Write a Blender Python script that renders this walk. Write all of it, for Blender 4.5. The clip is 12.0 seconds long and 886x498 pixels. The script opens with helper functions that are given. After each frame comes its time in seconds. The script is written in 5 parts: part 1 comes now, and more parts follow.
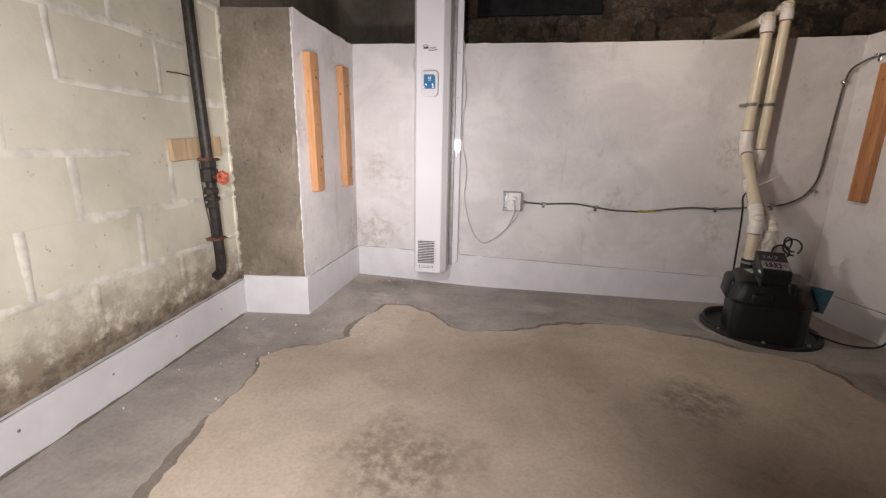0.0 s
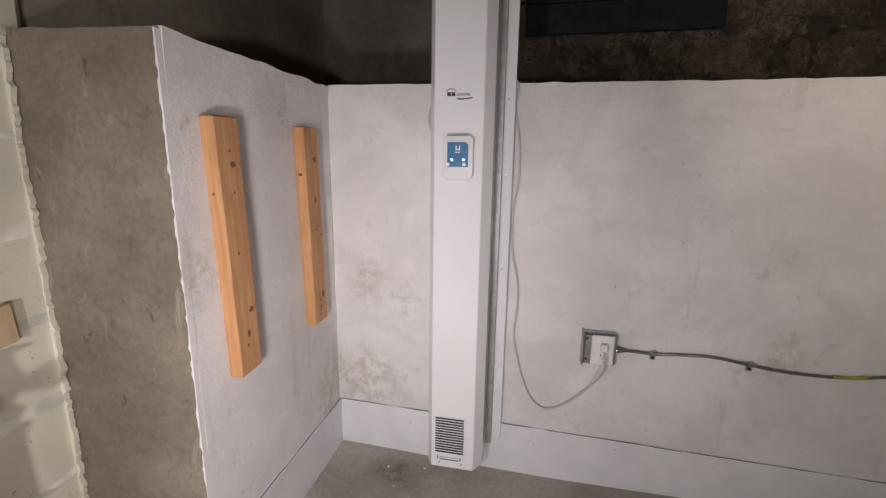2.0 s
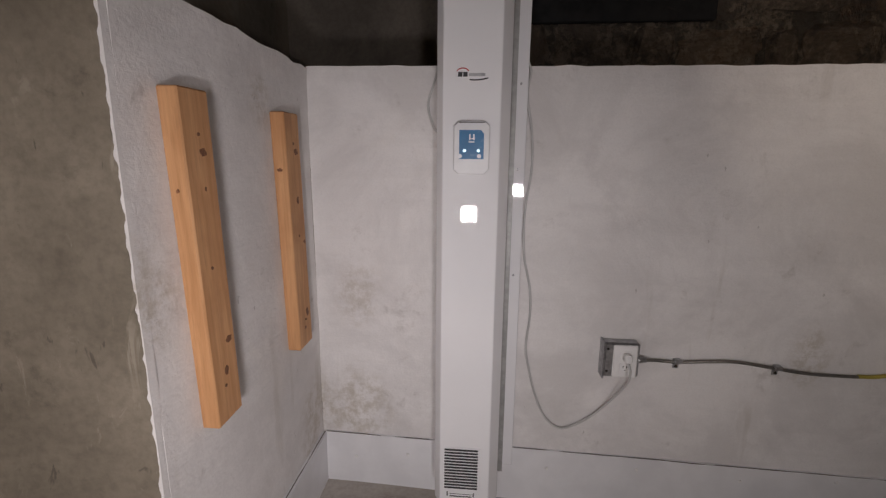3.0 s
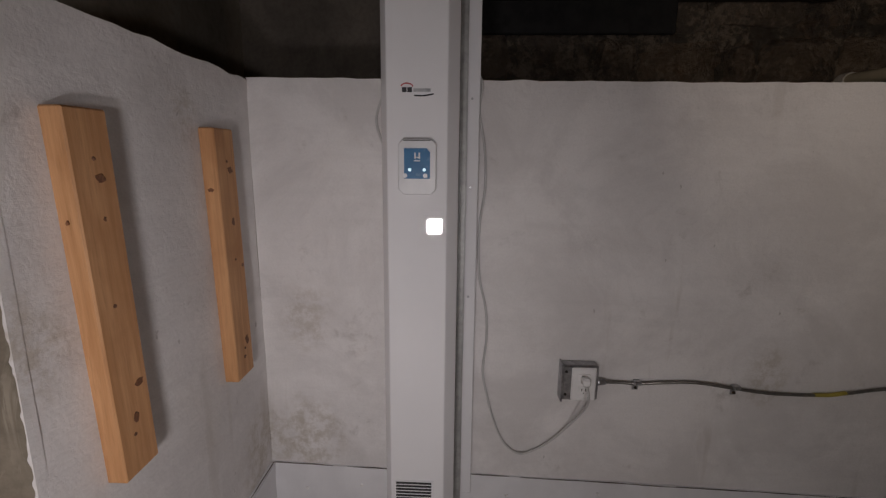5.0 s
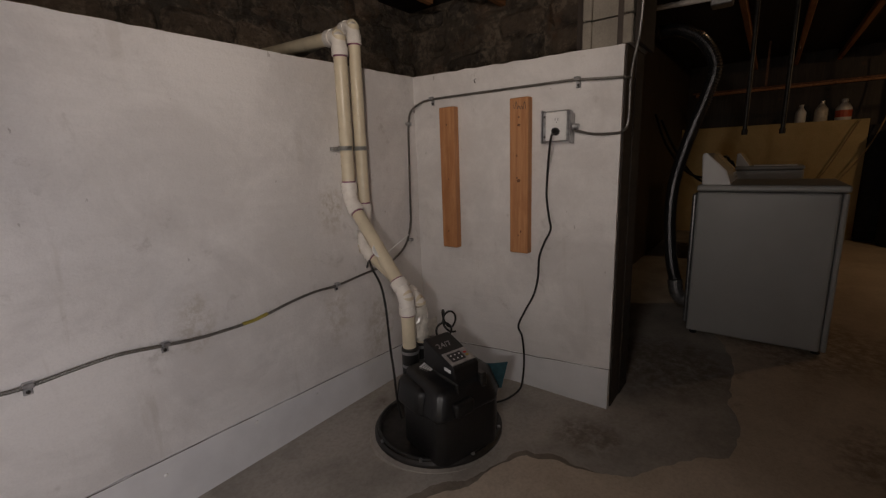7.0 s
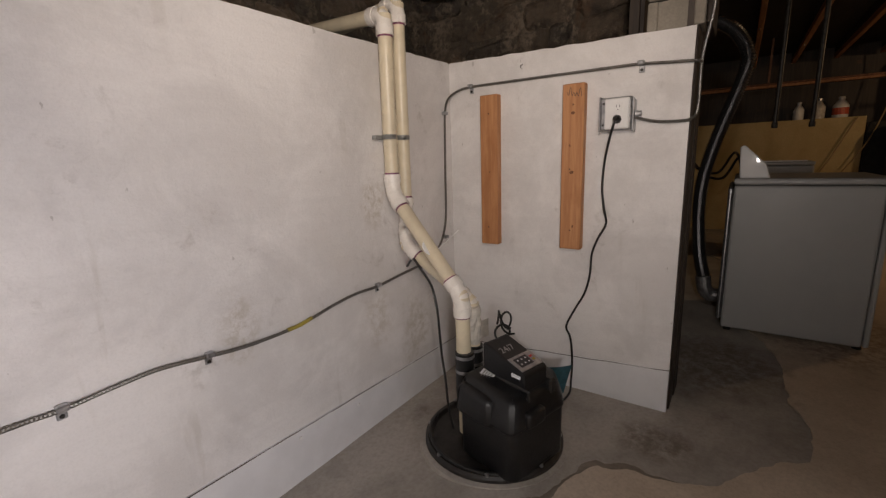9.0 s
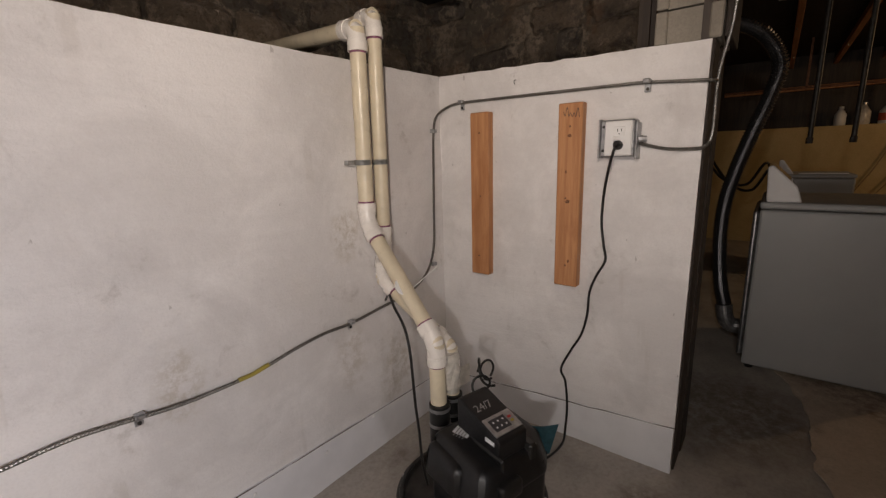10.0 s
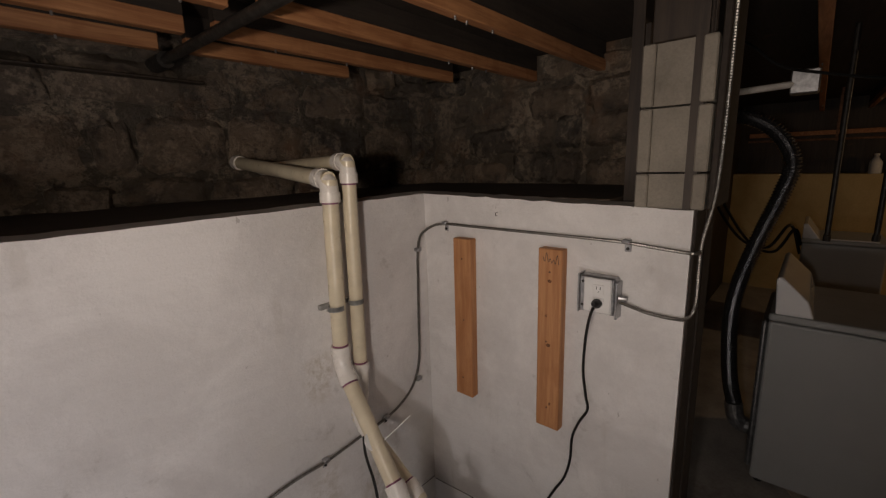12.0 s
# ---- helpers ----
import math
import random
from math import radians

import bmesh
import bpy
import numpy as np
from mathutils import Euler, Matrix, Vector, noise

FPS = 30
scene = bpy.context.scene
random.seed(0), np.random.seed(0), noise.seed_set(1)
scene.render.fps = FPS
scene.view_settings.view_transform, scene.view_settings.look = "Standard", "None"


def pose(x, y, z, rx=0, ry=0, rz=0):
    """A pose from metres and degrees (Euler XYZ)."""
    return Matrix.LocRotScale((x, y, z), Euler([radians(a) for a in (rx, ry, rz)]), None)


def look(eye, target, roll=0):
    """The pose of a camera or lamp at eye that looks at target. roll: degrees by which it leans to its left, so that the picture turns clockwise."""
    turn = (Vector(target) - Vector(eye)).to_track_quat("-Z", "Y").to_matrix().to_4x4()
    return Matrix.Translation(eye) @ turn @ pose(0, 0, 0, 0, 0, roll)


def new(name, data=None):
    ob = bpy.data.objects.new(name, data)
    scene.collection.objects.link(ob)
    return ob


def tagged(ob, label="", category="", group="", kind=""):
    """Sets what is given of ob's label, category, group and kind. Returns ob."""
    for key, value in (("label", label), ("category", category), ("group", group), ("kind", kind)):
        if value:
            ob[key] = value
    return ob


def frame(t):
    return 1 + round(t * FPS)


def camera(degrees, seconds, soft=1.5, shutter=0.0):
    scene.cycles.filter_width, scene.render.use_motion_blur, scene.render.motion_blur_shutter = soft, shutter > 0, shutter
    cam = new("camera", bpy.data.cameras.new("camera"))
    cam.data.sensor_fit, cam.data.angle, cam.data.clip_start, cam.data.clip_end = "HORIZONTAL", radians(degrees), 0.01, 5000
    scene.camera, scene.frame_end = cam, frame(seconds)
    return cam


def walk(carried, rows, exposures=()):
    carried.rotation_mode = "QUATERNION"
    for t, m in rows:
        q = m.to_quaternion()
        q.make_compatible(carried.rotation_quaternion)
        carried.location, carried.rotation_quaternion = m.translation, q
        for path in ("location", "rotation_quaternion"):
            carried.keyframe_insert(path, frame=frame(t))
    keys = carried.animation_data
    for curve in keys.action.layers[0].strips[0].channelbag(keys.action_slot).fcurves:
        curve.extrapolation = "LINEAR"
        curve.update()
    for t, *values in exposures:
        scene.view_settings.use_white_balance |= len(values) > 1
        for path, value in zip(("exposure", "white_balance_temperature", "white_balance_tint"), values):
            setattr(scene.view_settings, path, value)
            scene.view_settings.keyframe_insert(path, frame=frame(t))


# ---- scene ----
cam = camera(92.4, 12.0, 1.3)
PATH = [
    (0, (0.309, 0.183, 0.904), (0.007, 2.103, 0.433), 1.2),
    (0.5, (0.226, 0.581, 1.239), (-0.32, 2.455, 0.805), 1.6),
    (1, (0.103, 0.839, 1.217), (-0.429, 2.722, 0.806), 1.6),
    (1.5, (0.049, 1.078, 1.226), (-0.364, 2.99, 0.812), 1.2),
    (2, (0.032, 1.393, 1.248), (-0.35, 3.313, 0.84), 0.8),
    (2.5, (-0.051, 1.513, 1.228), (-0.409, 3.443, 0.842), 1.1),
    (3, (-0.172, 1.564, 1.209), (-0.338, 3.52, 0.825), 0.5),
    (3.2, (-0.164, 1.588, 1.242), (-0.315, 3.546, 0.864), 1.0),
    (5, (-0.085, 1.643, 1.251), (-0.16, 3.608, 0.886), 0.6),
    (5.5, (-0.038, 1.632, 1.236), (0.049, 3.6, 0.885), 0.6),
    (5.8, (0.071, 1.618, 1.196), (0.582, 3.52, 0.851), -0.2),
    (6, (0.163, 1.578, 1.199), (1.009, 3.35, 0.822), -0.9),
    (6.2, (0.242, 1.515, 1.196), (1.379, 3.11, 0.79), -1.4),
    (6.5, (0.304, 1.463, 1.15), (1.724, 2.81, 0.742), -2.0),
    (6.7, (0.356, 1.467, 1.101), (1.874, 2.706, 0.696), -2.3),
    (8.3, (0.389, 1.692, 1.091), (1.992, 2.819, 0.691), -1.7),
    (8.5, (0.344, 1.734, 1.09), (1.952, 2.855, 0.693), -1.8),
    (9, (0.303, 1.794, 1.066), (1.912, 2.909, 0.66), -2.0),
    (9.5, (0.349, 1.792, 1.07), (1.942, 2.931, 0.666), -1.8),
    (10, (0.556, 1.767, 1.174), (2.101, 2.967, 0.754), -1.6),
    (10.5, (0.774, 1.684, 1.241), (2.255, 2.964, 0.83), -2.1),
    (11, (0.898, 1.59, 1.541), (2.435, 2.798, 1.119), -2.2),
    (11.5, (0.893, 1.586, 1.634), (2.525, 2.663, 1.214), -2.0),
    (12, (0.787, 1.707, 1.656), (2.262, 2.999, 1.26), -1.7),
]
EXPOSURES = [(0, -0.1), (0.5, -0.45), (1.0, -0.4), (2.0, -0.52), (3.0, -1.08), (5.0, -1.6), (5.5, -1.75), (6.0, -1.9), (6.5, -1.85), (6.7, -1.5), (8.3, -0.15), (9.5, -0.05), (10.0, -0.05), (10.5, -0.6), (11.0, -0.92), (11.5, -0.66), (12.0, -0.62)]
walk(cam, [(t, look(eye, target, roll)) for t, eye, target, roll in PATH], EXPOSURES)

# ---- world and lights ----
world = bpy.data.worlds.new("world")
scene.world = world
world.use_nodes = True
world.node_tree.nodes["Background"].inputs[0].default_value = (0.9, 0.85, 0.8, 1)
world.node_tree.nodes["Background"].inputs[1].default_value = 0.0


def area_lamp(name, eye, target, size, watts, colour, spread):
    data = bpy.data.lights.new(name, "AREA")
    data.shape, data.size, data.energy, data.color = "SQUARE", size, watts, colour
    data.spread = radians(spread)
    ob = new(name, data)
    ob.matrix_world = look(eye, target)
    return ob


# the square hand torch of the walker, at the four places where it is held for longest
area_lamp("torch_lamp", (0.20, 0.05, 0.98), (-0.70, 1.60, 0.47), 0.12, 18.5, (1.0, 0.94, 0.955), 122)
area_lamp("torch_lamp_near", (-0.235, 1.38, 0.915), (-0.40, 3.0, 0.82), 0.09, 6.8, (1.0, 0.93, 0.95), 122)
area_lamp("torch_lamp_low", (0.22, 1.60, 0.98), (2.0, 2.60, 0.70), 0.09, 2.9, (1.0, 0.93, 0.90), 108)
area_lamp("torch_lamp_high", (0.34, 1.75, 1.64), (2.05, 2.80, 1.98), 0.09, 7.4, (1.0, 0.85, 0.73), 112)
# the bulb of the laundry room
bulb = bpy.data.lights.new("bulb_lamp", "POINT")
bulb.energy, bulb.color, bulb.shadow_soft_size = 26, (1.0, 0.66, 0.36), 0.04
new("bulb_lamp", bulb).location = (5.4, -0.6, 2.0)

# ---- materials ----


class Nodes:
    """A Principled material with short ways to add textures in world metres."""

    def __init__(self, name, rough=0.8, metal=0.0, mat=None):
        self.mat = mat or bpy.data.materials.new(name)
        self.mat.use_nodes = True
        self.tree = self.mat.node_tree
        self.bsdf = self.tree.nodes["Principled BSDF"]
        self.bsdf.inputs["Roughness"].default_value = rough
        self.bsdf.inputs["Metallic"].default_value = metal
        self.where = self.tree.nodes.new("ShaderNodeNewGeometry").outputs["Position"]

    def add(self, kind, **inputs):
        n = self.tree.nodes.new(kind)
        for k, v in inputs.items():
            self.put(n.inputs[k.replace("_", " ")], v)
        return n

    def put(self, socket, v):
        if isinstance(v, bpy.types.NodeSocket):
            self.tree.links.new(v, socket)
        else:
            socket.default_value = v

    def scaled(self, sx, sy, sz, where=None):
        n = self.add("ShaderNodeMapping", Scale=(sx, sy, sz))
        self.put(n.inputs["Vector"], where or self.where)
        return n.outputs[0]

    def noise(self, scale, detail=4.0, rough=0.6, where=None, distortion=0.0):
        n = self.add("ShaderNodeTexNoise", Scale=scale, Detail=detail, Roughness=rough, Distortion=distortion)
        self.put(n.inputs["Vector"], where or self.where)
        return n.outputs["Fac"]

    def ramp(self, fac, lo, hi, a=0.0, b=1.0):
        n = self.add("ShaderNodeMapRange")
        n.interpolation_type = "SMOOTHSTEP"
        for i, v in enumerate((fac, lo, hi, a, b)):
            self.put(n.inputs[i], v)
        return n.outputs[0]

    def maths(self, op, a, b=0.0):
        n = self.add("ShaderNodeMath")
        n.operation = op
        self.put(n.inputs[0], a)
        self.put(n.inputs[1], b)
        return n.outputs[0]

    def mix(self, fac, a, b):
        n = self.add("ShaderNodeMix")
        n.data_type = "RGBA"
        self.put(n.inputs[0], fac)
        for i, c in ((6, a), (7, b)):
            self.put(n.inputs[i], (*c, 1) if isinstance(c, tuple) else c)
        return n.outputs[2]

    def colour(self, c):
        self.put(self.bsdf.inputs["Base Color"], (*c, 1) if isinstance(c, tuple) else c)
        return self

    def rough(self, v):
        self.put(self.bsdf.inputs["Roughness"], v)
        return self

    def bump(self, height, depth=0.002, strength=1.0):
        n = self.add("ShaderNodeBump", Strength=strength, Distance=depth, Height=height)
        self.put(self.bsdf.inputs["Normal"], n.outputs[0])
        return self


def plain(name, c, rough=0.5, metal=0.0, vary=0.12, scale=25.0):
    n = Nodes(name, rough, metal)
    f = n.ramp(n.noise(scale, 5), 0.3, 0.7)
    low = tuple(v * (1 - vary) for v in c)
    n.colour(n.mix(f, low, tuple(min(1, v * (1 + vary * 0.5)) for v in c)))
    n.rough(n.ramp(n.noise(scale * 2.5, 3), 0.3, 0.7, rough * 0.85, min(1, rough * 1.15)))
    return n.mat


def parge(name):
    """Rough white cement coat, brushed on, with grey smudges."""
    n = Nodes(name, 0.75)
    cloud = n.ramp(n.noise(2.6, 7, 0.68, None, 0.4), 0.36, 0.62)
    brush = n.noise(9, 5, 0.6, n.scaled(0.35, 0.35, 3.2))
    col = n.mix(cloud, (0.655, 0.63, 0.62), (0.775, 0.75, 0.74))
    col = n.mix(n.ramp(n.noise(2.1, 7, 0.7, None, 0.5), 0.52, 0.68, 0, 0.32), col, (0.50, 0.475, 0.465))
    col = n.mix(n.ramp(n.noise(0.9, 4, 0.6), 0.58, 0.72, 0, 0.22), col, (0.62, 0.55, 0.42))
    col = n.mix(n.ramp(brush, 0.45, 0.75, 0, 0.17), col, (0.56, 0.54, 0.525))
    smudge = n.maths("MULTIPLY", n.ramp(n.noise(5.5, 6, 0.7, None, 0.6), 0.57, 0.70), n.ramp(n.noise(28, 3), 0.4, 0.65))
    col = n.mix(n.maths("MULTIPLY", smudge, 0.38), col, (0.33, 0.295, 0.265))
    drip = n.maths("MULTIPLY", n.ramp(n.noise(11, 4, 0.6, n.scaled(1, 1, 0.12), 0.3), 0.60, 0.70), n.ramp(n.noise(2.3, 3), 0.46, 0.6))
    col = n.mix(n.maths("MULTIPLY", drip, 0.26), col, (0.43, 0.385, 0.33))
    nick = n.ramp(n.noise(34, 3, 0.5, n.scaled(1, 1, 0.5)), 0.725, 0.75)
    col = n.mix(n.ramp(n.noise(150, 4, 0.7), 0.42, 0.7, 0, 0.15), col, (0.50, 0.48, 0.465))
    for x, y, z, r, amount in ((-0.60, 3.0, 0.29, 0.17, 0.5), (-0.75, 2.93, 0.30, 0.16, 0.5), (-0.60, 3.0, 0.75, 0.12, 0.4), (1.56, 3.0, 0.90, 0.10, 0.6), (1.80, 3.0, 0.30, 0.16, 0.45), (1.55, 3.0, 0.42, 0.12, 0.4), (0.95, 3.0, 0.58, 0.10, 0.5), (-0.75, 2.68, 1.38, 0.07, 0.5), (-0.75, 2.24, 0.98, 0.10, 0.5)):
        d = n.add("ShaderNodeVectorMath")
        d.operation = "DISTANCE"
        n.put(d.inputs[0], n.scaled(1, 1, 0.7))
        d.inputs[1].default_value = (x, y, z * 0.7)
        away = n.maths("ADD", d.outputs["Value"], n.maths("MULTIPLY", n.noise(9, 6, 0.7), r))
        patch = n.maths("MULTIPLY", n.ramp(away, r * 0.7, r * 1.5, amount, 0), n.ramp(n.noise(20, 6, 0.75), 0.4, 0.62))
        col = n.mix(patch, col, (0.36, 0.30, 0.21))
    n.colour(n.mix(n.maths("MULTIPLY", nick, 0.5), col, (0.3, 0.27, 0.25)))
    h = n.maths("ADD", n.maths("MULTIPLY", brush, 0.6), n.maths("MULTIPLY", n.noise(120, 3), 0.3))
    h = n.maths("ADD", h, n.maths("MULTIPLY", n.noise(38, 5, 0.65, None, 0.4), 0.8))
    n.bump(h, 0.004, 0.6)
    return n.mat


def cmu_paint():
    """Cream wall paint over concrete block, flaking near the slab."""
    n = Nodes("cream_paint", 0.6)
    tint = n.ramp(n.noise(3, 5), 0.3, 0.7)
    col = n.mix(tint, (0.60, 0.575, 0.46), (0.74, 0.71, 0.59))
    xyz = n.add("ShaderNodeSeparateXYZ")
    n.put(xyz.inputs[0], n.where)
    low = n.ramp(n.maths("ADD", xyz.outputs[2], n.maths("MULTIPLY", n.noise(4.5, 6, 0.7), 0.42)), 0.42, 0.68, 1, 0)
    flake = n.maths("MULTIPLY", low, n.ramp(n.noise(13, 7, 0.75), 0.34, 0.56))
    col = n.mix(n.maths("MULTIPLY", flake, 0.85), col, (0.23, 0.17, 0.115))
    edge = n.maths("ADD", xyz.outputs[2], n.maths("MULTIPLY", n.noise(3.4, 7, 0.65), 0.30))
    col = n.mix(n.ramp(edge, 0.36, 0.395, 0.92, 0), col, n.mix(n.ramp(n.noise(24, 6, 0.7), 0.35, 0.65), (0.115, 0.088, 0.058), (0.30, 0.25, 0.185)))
    streak = n.ramp(n.noise(6, 5, 0.6, n.scaled(1, 1, 0.3)), 0.66, 0.74)
    col = n.mix(n.maths("MULTIPLY", streak, 0.45), col, (0.34, 0.33, 0.22))
    spots = n.ramp(n.noise(30, 4, 0.6), 0.66, 0.71)
    col = n.mix(n.maths("MULTIPLY", spots, 0.6), col, (0.26, 0.22, 0.15))
    n.colour(col)
    blotch = n.ramp(n.noise(1.7, 5, 0.65, None, 0.6), 0.52, 0.70, 0, 0.32)
    n.colour(n.mix(blotch, col, (0.45, 0.43, 0.31)))
    h = n.maths("ADD", n.noise(17, 6, 0.6), n.maths("MULTIPLY", n.noise(140, 3), 0.2))
    n.bump(h, 0.0035, 0.5)
    return n.mat


def concrete(name, dark, light, stain, grain=60.0, spots=0.5, depth=0.003):
    n = Nodes(name, 0.85)
    a = n.ramp(n.noise(2.6, 7, 0.65, None, 0.3), 0.32, 0.68)
    b = n.ramp(n.noise(11, 6, 0.7), 0.3, 0.7)
    col = n.mix(a, dark, light)
    col = n.mix(n.maths("MULTIPLY", b, 0.35), col, light)
    s = n.ramp(n.noise(4.2, 8, 0.72), 0.56, 0.74)
    col = n.mix(n.maths("MULTIPLY", s, spots), col, stain)
    fine = n.noise(grain, 4)
    n.colour(n.mix(n.ramp(fine, 0.35, 0.75, 0, 0.25), col, stain))
    n.bump(n.maths("ADD", n.maths("MULTIPLY", fine, 0.4), n.noise(14, 6, 0.65)), depth, 0.6)
    return n.mat


def slab(name, dark, light, stain, grain, spots, patches, pale=()):
    """Concrete with worn, dark patches, one of them also painted shade, and pale trowelled swaths of its own: (x, y,
    size).
    """
    mat = concrete(name, dark, light, stain, grain, spots)
    n = Nodes(name, 0.85, 0.0, mat)
    base = n.bsdf.inputs["Base Color"].links[0].from_socket
    for x, y, r, tone in [(*p, tuple(v * 0.9 for v in stain)) for p in patches] + [(*p, tuple(v * 1.12 for v in light)) for p in pale]:
        d = n.add("ShaderNodeVectorMath")
        d.operation = "DISTANCE"
        n.put(d.inputs[0], n.where)
        d.inputs[1].default_value = (x, y, 0)
        away = n.maths("ADD", d.outputs["Value"], n.maths("MULTIPLY", n.noise(6, 6, 0.7), r))
        patch = n.maths("MULTIPLY", n.ramp(away, r * 0.75, r * 1.35, 1, 0), n.ramp(n.noise(22, 6, 0.75), 0.33, 0.62, 0.1, 0.8))
        base = n.mix(patch, base, tone)
    n.colour(base)
    return mat


def stone_mat(name, dark, light, chalk=0.6):
    n = Nodes(name, 0.8)
    rnd = n.add("ShaderNodeObjectInfo").outputs["Random"]
    col = n.mix(rnd, dark, light)
    col = n.mix(n.ramp(n.noise(7, 8, 0.75, None, 0.5), 0.47, 0.66, 0, 0.8), col, (0.045, 0.038, 0.034))
    rust = n.ramp(n.noise(3.2, 5, 0.6), 0.55, 0.68, 0, 0.6)
    col = n.mix(rust, col, (0.24, 0.135, 0.075))
    pale = n.maths("MULTIPLY", n.ramp(n.noise(5.0, 8, 0.75), 0.48, 0.56), n.ramp(n.noise(30, 6, 0.75), 0.40, 0.54))
    n.colour(n.mix(n.maths("MULTIPLY", pale, chalk), col, (0.55, 0.44, 0.33)))
    h = n.maths("ADD", n.maths("MULTIPLY", n.noise(9, 8, 0.75, None, 0.4), 1.5), n.maths("MULTIPLY", n.noise(70, 5, 0.7), 0.35))
    n.rough(n.ramp(n.noise(24, 5, 0.7), 0.42, 0.62, 0.42, 0.85))
    n.bump(h, 0.034, 1.0)
    return n.mat


def wood(name, dark, light, knots=0.8, axis="z", rough=0.6):
    n = Nodes(name, rough)
    ob = n.add("ShaderNodeTexCoord").outputs["Object"]
    s = {"z": (16, 16, 1.1), "x": (1.1, 16, 16)}[axis]
    rnd = n.add("ShaderNodeObjectInfo").outputs["Random"]
    shift = n.add("ShaderNodeVectorMath")
    shift.operation = "ADD"
    n.put(shift.inputs[0], ob)
    comb = n.add("ShaderNodeCombineXYZ")
    for i in range(3):
        n.put(comb.inputs[i], n.maths("MULTIPLY", rnd, 7.0 + i))
    n.put(shift.inputs[1], comb.outputs[0])
    grain = n.noise(3.2, 6, 0.6, n.scaled(*s, shift.outputs[0]), 0.5)
    fine = n.noise(14, 4, 0.6, n.scaled(*s, shift.outputs[0]))
    col = n.mix(n.ramp(grain, 0.3, 0.7), dark, light)
    col = n.mix(n.ramp(fine, 0.5, 0.8, 0, 0.4), col, tuple(v * 0.6 for v in dark))
    blotch = n.ramp(n.noise(6.5, 4, 0.6, n.scaled(1, 1, 0.45, shift.outputs[0]), 0.8), 0.5, 0.72, 0, 0.45)
    col = n.mix(blotch, col, tuple(v * k for v, k in zip(dark, (0.78, 0.66, 0.55))))
    spot = n.ramp(n.noise(7.5, 2, 0.4, shift.outputs[0]), 0.73, 0.77)
    n.colour(n.mix(n.maths("MULTIPLY", spot, knots), col, (0.11, 0.045, 0.02)))
    n.bump(fine, 0.001, 0.5)
    return n.mat


